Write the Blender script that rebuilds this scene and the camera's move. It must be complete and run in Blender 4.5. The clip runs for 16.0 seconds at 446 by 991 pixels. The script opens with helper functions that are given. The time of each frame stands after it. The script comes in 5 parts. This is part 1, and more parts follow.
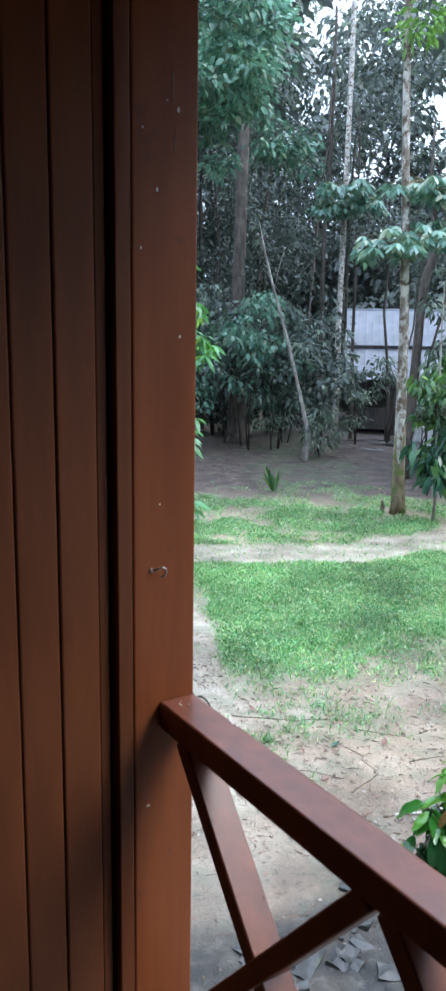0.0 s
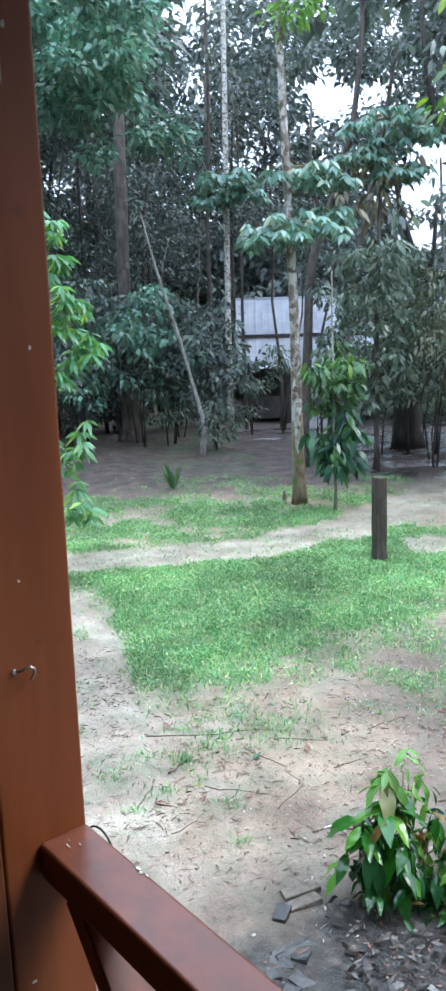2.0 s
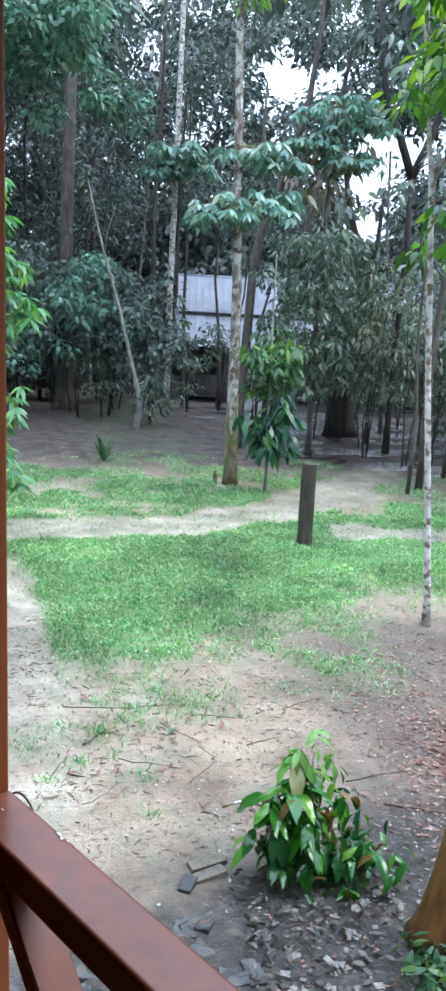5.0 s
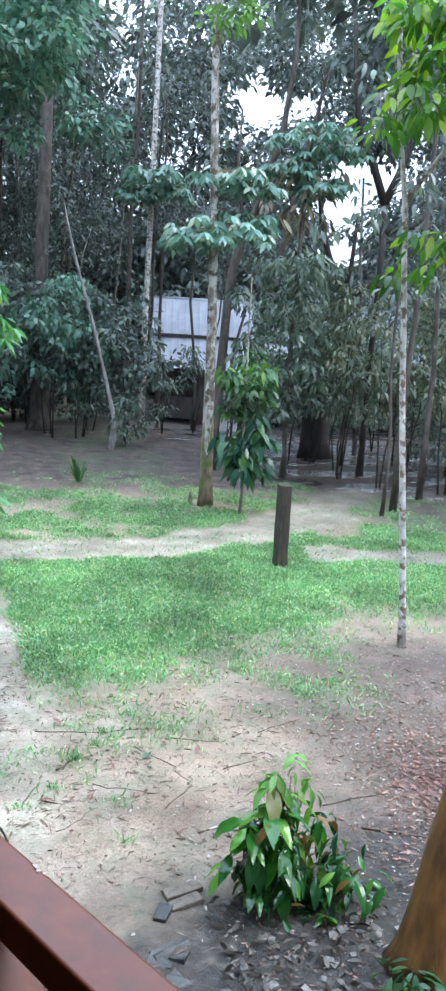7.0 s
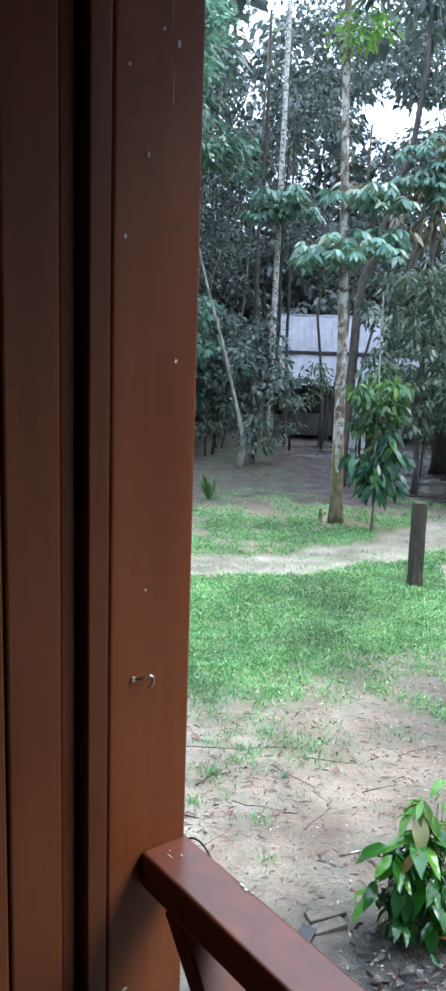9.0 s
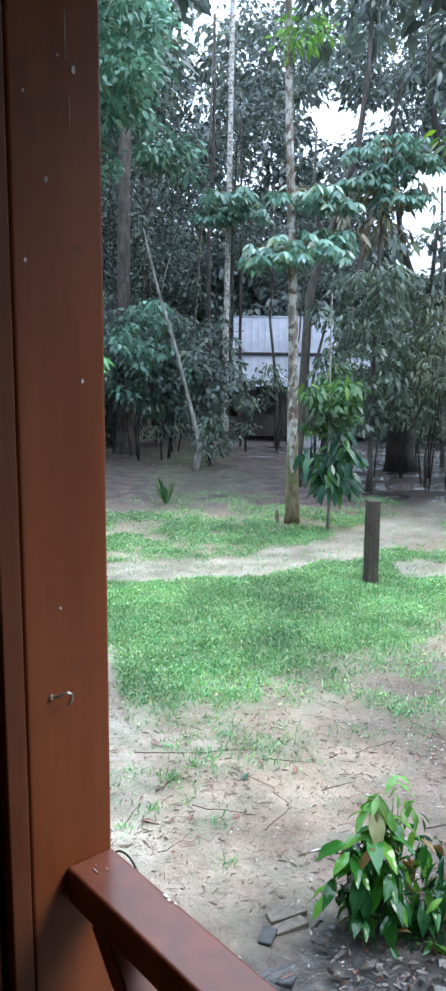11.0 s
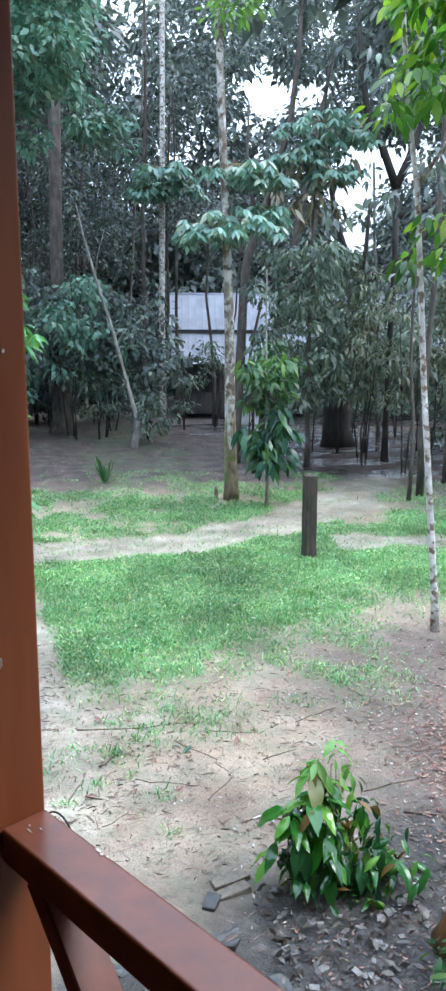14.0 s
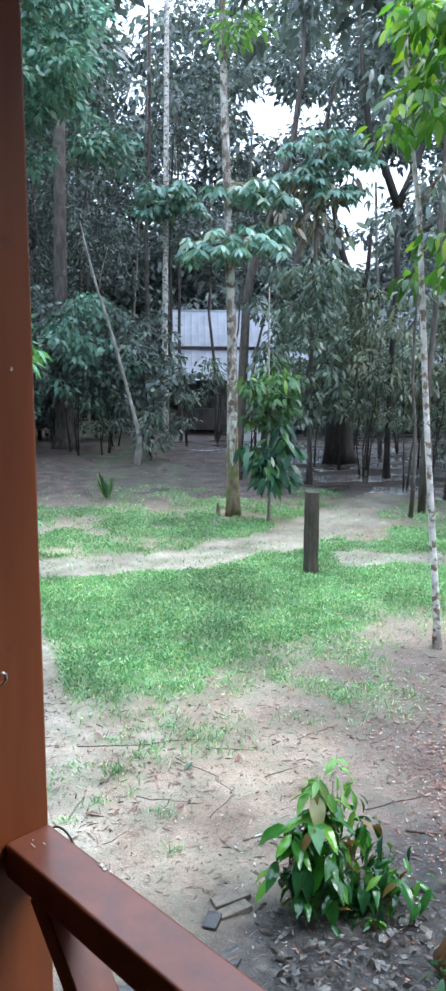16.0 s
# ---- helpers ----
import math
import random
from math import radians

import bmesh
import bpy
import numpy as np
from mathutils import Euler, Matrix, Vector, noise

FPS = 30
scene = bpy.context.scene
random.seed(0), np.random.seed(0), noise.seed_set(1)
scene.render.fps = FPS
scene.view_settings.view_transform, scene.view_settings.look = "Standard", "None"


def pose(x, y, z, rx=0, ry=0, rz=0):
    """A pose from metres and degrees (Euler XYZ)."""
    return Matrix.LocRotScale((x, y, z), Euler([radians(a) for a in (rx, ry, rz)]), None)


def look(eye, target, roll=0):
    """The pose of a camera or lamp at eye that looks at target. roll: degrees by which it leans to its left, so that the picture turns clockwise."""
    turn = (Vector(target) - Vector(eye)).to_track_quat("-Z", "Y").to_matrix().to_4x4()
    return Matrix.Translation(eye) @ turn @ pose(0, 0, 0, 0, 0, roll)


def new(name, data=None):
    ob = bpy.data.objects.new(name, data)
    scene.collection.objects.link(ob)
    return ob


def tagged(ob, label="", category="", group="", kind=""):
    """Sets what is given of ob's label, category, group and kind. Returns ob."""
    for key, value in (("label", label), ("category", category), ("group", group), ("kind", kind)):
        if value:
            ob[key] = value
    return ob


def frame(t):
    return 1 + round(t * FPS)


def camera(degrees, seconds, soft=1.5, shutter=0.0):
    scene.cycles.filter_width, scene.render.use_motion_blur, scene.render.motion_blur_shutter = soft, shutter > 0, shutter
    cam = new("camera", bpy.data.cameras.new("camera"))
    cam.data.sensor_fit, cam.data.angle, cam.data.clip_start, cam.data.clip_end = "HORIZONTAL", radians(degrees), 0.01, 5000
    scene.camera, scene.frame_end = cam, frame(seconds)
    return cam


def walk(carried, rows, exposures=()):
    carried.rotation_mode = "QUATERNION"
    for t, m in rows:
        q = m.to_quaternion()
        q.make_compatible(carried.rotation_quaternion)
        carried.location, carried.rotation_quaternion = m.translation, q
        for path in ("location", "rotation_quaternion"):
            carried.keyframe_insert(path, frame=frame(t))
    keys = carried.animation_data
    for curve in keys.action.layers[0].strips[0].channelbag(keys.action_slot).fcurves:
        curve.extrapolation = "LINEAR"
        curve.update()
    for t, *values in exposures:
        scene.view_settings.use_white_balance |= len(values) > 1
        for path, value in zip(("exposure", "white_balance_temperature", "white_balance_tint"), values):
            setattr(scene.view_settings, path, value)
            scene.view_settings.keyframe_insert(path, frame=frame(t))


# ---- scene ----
cam = camera(30.1, 16.0, 2.9, 0.5)
PATH = [
    (0, (0.022, -0.303, 2.685), (0.018, 1.659, 2.298), 0.9),
    (0.5, (0.043, -0.192, 2.689), (0.027, 1.776, 2.331), 0.7),
    (1, (0.06, -0.062, 2.705), (0.229, 1.898, 2.348), -0.1),
    (1.5, (0.051, 0.018, 2.703), (0.269, 1.974, 2.347), -0.3),
    (2, (0.044, 0.038, 2.696), (0.278, 1.983, 2.291), -1.6),
    (2.5, (0.044, 0.049, 2.688), (0.347, 1.982, 2.276), -1.4),
    (3, (0.046, 0.063, 2.677), (0.379, 1.989, 2.255), -0.7),
    (3.5, (0.035, 0.021, 2.707), (0.402, 1.941, 2.283), 1.3),
    (4, (0.03, 0.012, 2.714), (0.412, 1.935, 2.317), 1.2),
    (4.5, (0.039, 0.006, 2.718), (0.421, 1.924, 2.297), 1.2),
    (5, (0.027, 0.017, 2.708), (0.428, 1.923, 2.252), 3.2),
    (5.2, (0.016, 0.01, 2.704), (0.447, 1.909, 2.248), 3.8),
    (5.7, (0.008, 0.012, 2.702), (0.472, 1.905, 2.262), 4.0),
    (6.8, (0.022, 0.035, 2.7), (0.487, 1.945, 2.296), 3.7),
    (7.3, (0.02, 0.051, 2.696), (0.462, 1.96, 2.296), 3.5),
    (7.5, (0.012, 0.069, 2.686), (0.42, 1.986, 2.289), 3.4),
    (8, (-0.022, 0.047, 2.701), (0.209, 1.998, 2.324), 2.4),
    (8.2, (-0.06, 0.049, 2.697), (0.125, 2.006, 2.328), 2.6),
    (8.6, (-0.076, 0.048, 2.7), (0.088, 2.004, 2.328), 2.3),
    (9.3, (-0.056, 0.043, 2.708), (0.118, 1.998, 2.329), 1.6),
    (10.3, (-0.015, 0.036, 2.719), (0.208, 1.985, 2.331), 0.9),
    (10.5, (-0.014, 0.032, 2.72), (0.222, 1.98, 2.335), 0.7),
    (11, (-0.016, 0.028, 2.723), (0.245, 1.976, 2.354), 0.7),
    (11.5, (-0.015, 0.023, 2.725), (0.227, 1.977, 2.371), 0.3),
    (12, (-0.012, 0.016, 2.721), (0.237, 1.967, 2.356), 0.1),
    (12.5, (-0.011, 0.007, 2.723), (0.258, 1.952, 2.344), 0.5),
    (13, (-0.007, -0.001, 2.724), (0.279, 1.94, 2.335), 0.2),
    (13.5, (0.0, -0.008, 2.719), (0.365, 1.915, 2.31), 0.1),
    (14, (0.0, -0.005, 2.714), (0.401, 1.909, 2.295), 0.4),
    (14.5, (-0.002, -0.022, 2.734), (0.408, 1.901, 2.366), 0.3),
    (15, (0.006, -0.012, 2.729), (0.424, 1.911, 2.375), -0.4),
    (15.5, (0.004, -0.008, 2.722), (0.421, 1.912, 2.347), -0.1),
    (16, (-0.005, -0.015, 2.717), (0.393, 1.908, 2.336), 0.6),
]
EXPOSURE = 0.82
SKY_R, SKY_G, SKY_B = 12.4, 15.0, 19.6
walk(cam, [(t, look(*row)) for t, *row in PATH], [(0.0, EXPOSURE), (16.0, EXPOSURE)])

# ---- light: overcast rainy daylight ----
world = bpy.data.worlds.new("overcast_sky")
scene.world = world
world.use_nodes = True
wt = world.node_tree
bg = wt.nodes["Background"]
sky = wt.nodes.new("ShaderNodeTexSky")
sky.sky_type = "NISHITA"
sky.sun_disc = False
sky.sun_elevation, sky.sun_rotation = radians(48), radians(97)
cloud = wt.nodes.new("ShaderNodeMix")
cloud.data_type = "RGBA"
cloud.inputs["Factor"].default_value = 0.86
cloud.inputs["B"].default_value = (SKY_R, SKY_G, SKY_B, 1)
wt.links.new(sky.outputs[0], cloud.inputs["A"])
# overcast sky: three times brighter overhead than at the horizon
way = wt.nodes.new("ShaderNodeTexCoord")
split = wt.nodes.new("ShaderNodeSeparateXYZ")
rise = wt.nodes.new("ShaderNodeMapRange")
rise.inputs["From Min"].default_value, rise.inputs["From Max"].default_value = 0.0, 1.0
rise.inputs["To Min"].default_value, rise.inputs["To Max"].default_value = 0.5, 1.5
dome = wt.nodes.new("ShaderNodeMix")
dome.data_type, dome.blend_type = "RGBA", "MULTIPLY"
dome.inputs["Factor"].default_value = 1.0
wt.links.new(way.outputs["Generated"], split.inputs[0])
wt.links.new(split.outputs["Z"], rise.inputs["Value"])
wt.links.new(cloud.outputs["Result"], dome.inputs["A"])
wt.links.new(rise.outputs[0], dome.inputs["B"])
wt.links.new(dome.outputs["Result"], bg.inputs["Color"])
bg.inputs["Strength"].default_value = 0.15
sun_data = bpy.data.lights.new("cloud_sun", "SUN")
sun_data.energy, sun_data.angle, sun_data.color = 1.5, radians(28), (1.0, 0.98, 0.95)
sun = new("cloud_sun", sun_data)
sun.matrix_world = look((13.0, -1.65, 14.6), (0, 0, 0))

R = random.Random(7)
NR = np.random.RandomState(11)


# ---- materials ----
def nodes_of(name):
    m = bpy.data.materials.new(name)
    m.use_nodes = True
    t = m.node_tree
    return m, t, t.nodes["Principled BSDF"]


def noise_ramp(t, scale, stops, coord="Object", detail=4, stretch=(1, 1, 1), rough=0.6):
    tc = t.nodes.new("ShaderNodeTexCoord")
    mp = t.nodes.new("ShaderNodeMapping")
    mp.inputs["Scale"].default_value = stretch
    n = t.nodes.new("ShaderNodeTexNoise")
    n.inputs["Scale"].default_value, n.inputs["Detail"].default_value = scale, detail
    n.inputs["Roughness"].default_value = rough
    r = t.nodes.new("ShaderNodeValToRGB")
    while len(r.color_ramp.elements) < len(stops):
        r.color_ramp.elements.new(0.5)
    for e, (p, c) in zip(r.color_ramp.elements, stops):
        e.position, e.color = p, (*c, 1) if len(c) == 3 else c
    t.links.new(tc.outputs[coord], mp.inputs[0])
    t.links.new(mp.outputs[0], n.inputs["Vector"])
    t.links.new(n.outputs["Fac"], r.inputs[0])
    return n, r


def mix(t, fac, a, b, kind="MIX"):
    m = t.nodes.new("ShaderNodeMix")
    m.data_type, m.blend_type = "RGBA", kind
    for key, v in (("Factor", fac), ("A", a), ("B", b)):
        if isinstance(v, bpy.types.NodeSocket):
            t.links.new(v, m.inputs[key])
        elif key == "Factor":
            m.inputs[key].default_value = v
        else:
            m.inputs[key].default_value = (*v, 1)
    return m.outputs["Result"]


def bump(t, bsdf, height, strength=0.4, distance=0.005):
    b = t.nodes.new("ShaderNodeBump")
    b.inputs["Strength"].default_value, b.inputs["Distance"].default_value = strength, distance
    t.links.new(height, b.inputs["Height"])
    t.links.new(b.outputs[0], bsdf.inputs["Normal"])


def grey(v):
    return (v, v, v)


def surface(name, lo, hi, scale=20, rough=0.6, relief=0.3, depth=0.004, stretch=(1, 1, 1), second=None, vary=0.0, spread=0.15, spec=0.5):
    """Two-scale mottled surface; second: (colour, scale, threshold) patches; vary: piece by piece change."""
    m, t, b = nodes_of(name)
    n, r = noise_ramp(t, scale, [(0.5 - spread, lo), (0.5 + spread, hi)], stretch=stretch)
    col = r.outputs[0]
    n2, r2 = noise_ramp(t, scale * 0.13, [(0.3, grey(0.72)), (0.7, grey(1.12))], stretch=stretch)
    col = mix(t, 1.0, col, r2.outputs[0], "MULTIPLY")
    if second:
        c2, s2, th = second
        n3, r3 = noise_ramp(t, s2, [(th, grey(0)), (min(1, th + 0.08), grey(1))])
        col = mix(t, r3.outputs[0], col, c2)
    if vary:
        oi = t.nodes.new("ShaderNodeObjectInfo")
        vr = t.nodes.new("ShaderNodeMapRange")
        vr.inputs["To Min"].default_value, vr.inputs["To Max"].default_value = 1 - vary, 1 + vary
        t.links.new(oi.outputs["Random"], vr.inputs["Value"])
        hs = t.nodes.new("ShaderNodeHueSaturation")
        t.links.new(col, hs.inputs["Color"])
        t.links.new(vr.outputs[0], hs.inputs["Value"])
        col = hs.outputs[0]
    t.links.new(col, b.inputs["Base Color"])
    rr = t.nodes.new("ShaderNodeMapRange")
    rr.inputs["To Min"].default_value, rr.inputs["To Max"].default_value = rough - 0.12, min(1, rough + 0.12)
    t.links.new(n.outputs["Fac"], rr.inputs["Value"])
    t.links.new(rr.outputs[0], b.inputs["Roughness"])
    b.inputs["Specular IOR Level"].default_value = spec
    bump(t, b, n.outputs["Fac"], relief, depth)
    return m


def leafy(name, dark, light, odd=None, rough=0.38, thin=0.3, single=False, patch=(0.38, 1.5), glow=(1.3, 1.5, 0.6)):
    """Leaves: colour varies leaf by leaf, some light passes through."""
    m, t, b = nodes_of(name)
    g = t.nodes.new("ShaderNodeNewGeometry")
    r = t.nodes.new("ShaderNodeValToRGB")
    stops = [(0.0, dark), (0.75, light)] + ([(0.97, odd)] if odd else [])
    while len(r.color_ramp.elements) < len(stops):
        r.color_ramp.elements.new(0.5)
    for e, (p, c) in zip(r.color_ramp.elements, stops):
        e.position, e.color = p, (*c, 1)
    oi = t.nodes.new("ShaderNodeObjectInfo")
    t.links.new(oi.outputs["Random"] if single else g.outputs["Random Per Island"], r.inputs[0])
    n, nr = noise_ramp(t, 0.9, [(0.32, grey(patch[0])), (0.68, grey(patch[1]))], detail=3)
    col = mix(t, 1.0, r.outputs[0], nr.outputs[0], "MULTIPLY")
    t.links.new(col, b.inputs["Base Color"])
    b.inputs["Roughness"].default_value = rough
    tr = t.nodes.new("ShaderNodeBsdfTranslucent")
    warm = mix(t, 1.0, col, glow, "MULTIPLY")
    t.links.new(warm, tr.inputs["Color"])
    ms = t.nodes.new("ShaderNodeMixShader")
    ms.inputs[0].default_value = thin
    t.links.new(b.outputs[0], ms.inputs[1])
    t.links.new(tr.outputs[0], ms.inputs[2])
    t.links.new(ms.outputs[0], t.nodes["Material Output"].inputs["Surface"])
    return m


paint_rail = surface("brown_paint", (0.155, 0.047, 0.024), (0.22, 0.068, 0.036), 26, 0.33, 0.25, 0.002, (1, 1, 0.25), vary=0.08)
paint_wall = surface("dark_brown_paint", (0.128, 0.037, 0.01), (0.188, 0.055, 0.016), 22, 0.5, 0.3, 0.002, (1, 1, 0.12), vary=0.12)
paint_post = surface("post_paint", (0.205, 0.052, 0.013), (0.265, 0.073, 0.02), 20, 0.5, 0.25, 0.002, (1, 1, 0.1), second=((0.15, 0.046, 0.022), 9, 0.62))
chip_mat = surface("bare_chip", (0.55, 0.5, 0.46), (0.75, 0.72, 0.68), 200, 0.8)
gap_mat = surface("dark_gap", (0.012, 0.007, 0.005), (0.02, 0.012, 0.009), 30, 0.8)
# unseen inner walls and floor darkened so less light bounces onto the rail
inner_mat = surface("bounce_dark_inner_paint", (0.05, 0.02, 0.012), (0.08, 0.032, 0.018), 18, 0.5)
floor_mat = surface("worn_floor_boards", (0.05, 0.026, 0.016), (0.09, 0.046, 0.028), 18, 0.55, 0.3, 0.002, (1, 0.1, 1), vary=0.15)
ceiling_mat = surface("ceiling_boards", (0.045, 0.022, 0.014), (0.08, 0.04, 0.025), 18, 0.6)
steel = surface("hook_steel", (0.45, 0.43, 0.4), (0.7, 0.68, 0.66), 90, 0.35)
steel.node_tree.nodes["Principled BSDF"].inputs["Metallic"].default_value = 0.85
rubber = surface("black_cable", (0.012, 0.012, 0.013), (0.03, 0.03, 0.03), 60, 0.5)
bark_pale = surface("pale_lichen_bark", (0.2, 0.17, 0.135), (0.56, 0.54, 0.5), 11, 0.85, 0.8, 0.02, (1, 1, 0.4), second=((0.115, 0.085, 0.06), 9, 0.5), spread=0.07)
bark_white = surface("white_mottled_bark", (0.48, 0.46, 0.42), (0.76, 0.74, 0.7), 14, 0.85, 0.6, 0.012, (1, 1, 0.6), second=((0.17, 0.125, 0.08), 15, 0.505), spread=0.1)
bark_silver = surface("silver_grey_bark", (0.2, 0.185, 0.165), (0.43, 0.41, 0.38), 9, 0.85, 0.6, 0.012, (1, 1, 0.35), second=((0.17, 0.145, 0.115), 7, 0.6), spread=0.14)
bark_moss = surface("mossy_brown_bark", (0.13, 0.10, 0.06), (0.27, 0.22, 0.15), 13, 0.9, 0.7, 0.02, (1, 1, 0.4), second=((0.10, 0.14, 0.04), 5, 0.5), spread=0.12)
bark_dark = surface("dark_wet_bark", (0.055, 0.046, 0.039), (0.145, 0.122, 0.105), 12, 0.8, 0.8, 0.03, (1, 1, 0.3), second=((0.2, 0.19, 0.17), 6, 0.63))
bark_grey = surface("grey_bark", (0.11, 0.10, 0.09), (0.26, 0.25, 0.23), 12, 0.85, 0.8, 0.02, (1, 1, 0.3))
log_mat = surface("orange_wet_log", (0.08, 0.036, 0.01), (0.22, 0.10, 0.026), 14, 0.45, 0.7, 0.015, (1, 1, 0.3), second=((0.05, 0.035, 0.02), 6, 0.6))
stump_mat = surface("weathered_post_wood", (0.036, 0.028, 0.021), (0.075, 0.06, 0.047), 24, 0.8, 0.5, 0.006, (1, 1, 0.3), second=((0.07, 0.08, 0.05), 7, 0.66))
brick_mat = surface("old_brick", (0.085, 0.068, 0.046), (0.165, 0.134, 0.095), 30, 0.5, 0.8, 0.008, second=((0.16, 0.15, 0.13), 22, 0.6), vary=0.2)
concrete_mat = surface("wet_mossy_concrete", (0.026, 0.027, 0.026), (0.07, 0.07, 0.066), 14, 0.5, 0.8, 0.012, second=((0.06, 0.08, 0.04), 5, 0.58), vary=0.25)
pebble_mat = surface("pale_pebble", (0.09, 0.085, 0.075), (0.26, 0.245, 0.22), 40, 0.5, vary=0.3)
pale_bit_mat = surface("pale_bits", (0.28, 0.25, 0.21), (0.46, 0.43, 0.39), 60, 0.5)
twig_mat = surface("dead_twig", (0.07, 0.045, 0.03), (0.17, 0.12, 0.085), 40, 0.7, 0.5, 0.003)
zinc = surface("galvanised_sheet", (0.41, 0.45, 0.52), (0.5, 0.54, 0.61), 3, 0.6, 0.1, 0.003)
hut_wood = surface("hut_boards", (0.055, 0.05, 0.046), (0.13, 0.115, 0.105), 8, 0.8, 0.4, 0.006, (1, 1, 0.2), vary=0.25)
block_mat = surface("white_plinth", (0.5, 0.52, 0.55), (0.68, 0.7, 0.72), 9, 0.7)

# greyed, lifted wood leaf colours: rain haze is painted into them
leaf_forest_hazed = leafy("hazed_forest_leaves", (0.053, 0.070, 0.069), (0.156, 0.194, 0.190), (0.197, 0.230, 0.186), glow=(1.1, 1.2, 0.9))
# darker copy of the wood's leaves: canopy shade put into the colour
leaf_painted_shade = leafy("painted_shade_leaves", (0.028, 0.04, 0.039), (0.085, 0.112, 0.108), (0.12, 0.15, 0.12), glow=(1.1, 1.2, 0.9))
leaf_under_hazed = leafy("hazed_understorey_leaves", (0.055, 0.077, 0.073), (0.176, 0.231, 0.218), (0.220, 0.272, 0.202), glow=(1.1, 1.2, 0.9))
leaf_umbrella = leafy("umbrella_leaves", (0.085, 0.185, 0.152), (0.215, 0.365, 0.305), (0.364, 0.419, 0.321), rough=0.2, patch=(0.85, 1.25), glow=(1.1, 1.2, 0.9))
leaf_teal = leafy("teal_leaves", (0.06, 0.15, 0.115), (0.2, 0.39, 0.305), (0.263, 0.332, 0.243), rough=0.3, patch=(0.55, 1.4), glow=(1.1, 1.2, 0.9))
leaf_grey = leafy("grey_green_leaves", (0.058, 0.094, 0.074), (0.175, 0.25, 0.19), (0.278, 0.309, 0.242), patch=(0.6, 1.3), glow=(1.1, 1.2, 0.9))
bark_black = surface("black_wet_bark", (0.018, 0.015, 0.013), (0.05, 0.042, 0.036), 12, 0.75, 0.8, 0.03, (1, 1, 0.3))
leaf_drab = leafy("drab_leaves", (0.052, 0.077, 0.054), (0.195, 0.24, 0.165), (0.314, 0.291, 0.215), rough=0.3, patch=(0.55, 1.35), glow=(1.1, 1.2, 0.9))
leaf_sapling = leafy("sapling_leaves", (0.03, 0.10, 0.05), (0.08, 0.2, 0.08), (0.16, 0.28, 0.06))
leaf_deep = leafy("deep_green_leaves", (0.02, 0.06, 0.045), (0.05, 0.135, 0.09), (0.1, 0.24, 0.07), rough=0.25, patch=(0.8, 1.2))
leaf_bright = leafy("bright_leaves", (0.035, 0.125, 0.025), (0.12, 0.28, 0.05), (0.3, 0.42, 0.05), thin=0.45)
leaf_whorl = leafy("whorl_leaves", (0.06, 0.18, 0.085), (0.15, 0.36, 0.18), (0.28, 0.46, 0.12), thin=0.3, patch=(0.8, 1.2))
leaf_bush = leafy("bush_leaves", (0.008, 0.045, 0.02), (0.035, 0.145, 0.03), (0.13, 0.3, 0.04), rough=0.13, thin=0.2, single=True, patch=(0.8, 1.2))
leaf_broad = leafy("broad_bright_leaves", (0.01, 0.065, 0.015), (0.042, 0.19, 0.022), (0.11, 0.3, 0.05), rough=0.14, thin=0.3, single=True, patch=(0.85, 1.2))
leaf_rust = leafy("rusty_leaves", (0.12, 0.05, 0.02), (0.2, 0.12, 0.04), rough=0.3, thin=0.3, single=True, patch=(0.85, 1.2))
leaf_young = leafy("young_leaves", (0.11, 0.24, 0.07), (0.22, 0.38, 0.14), thin=0.4)
leaf_shoot = leafy("shoot_leaves", (0.09, 0.24, 0.05), (0.2, 0.42, 0.12), (0.22, 0.2, 0.08), thin=0.4, single=True, patch=(0.8, 1.2))
leaf_dead = leafy("dead_hanging_leaves", (0.15, 0.125, 0.09), (0.34, 0.29, 0.21), thin=0.2, rough=0.6)
litter_mat = leafy("leaf_litter", (0.05, 0.027, 0.02), (0.22, 0.095, 0.06), (0.34, 0.26, 0.21), rough=0.35, thin=0.05, patch=(0.8, 1.2))
# near-black leaf colours that paint the shadow under the bush
bush_shade_litter = leafy("bush_shade_litter", (0.012, 0.01, 0.008), (0.045, 0.034, 0.026), (0.11, 0.095, 0.075), rough=0.35, thin=0.05, patch=(0.8, 1.2))
red_litter = leafy("red_litter", (0.10, 0.045, 0.033), (0.27, 0.13, 0.098), (0.34, 0.26, 0.2), rough=0.45, thin=0.05, patch=(0.6, 1.3))
grass_mat = leafy("wet_grass", (0.07, 0.2, 0.098), (0.235, 0.45, 0.235), (0.52, 0.52, 0.32), rough=0.38, thin=0.35, patch=(0.62, 1.4))


# ---- mesh helpers ----
def part(name, data, material, parent=None, label=""):
    if isinstance(data, bmesh.types.BMesh):
        me = bpy.data.meshes.new(name)
        data.to_mesh(me)
        data.free()
    else:
        me = data
    if not me.materials:
        me.materials.append(material)
    ob = new(name, me)
    if parent is not None:
        ob.parent = parent
    if label:
        ob["label"] = label
    return ob


def thing(name, label, category, at=(0, 0, 0), group="", kind="", turn=0.0):
    e = new(name)
    e.matrix_basis = pose(*at, 0, 0, turn)
    e.empty_display_size = 0.1
    return tagged(e, label, category, group, kind)


def raw_mesh(name, verts, faces, smooth=False):
    me = bpy.data.meshes.new(name)
    me.from_pydata([tuple(v) for v in verts], [], faces)
    if smooth:
        me.polygons.foreach_set("use_smooth", [True] * len(me.polygons))
    me.update()
    return me


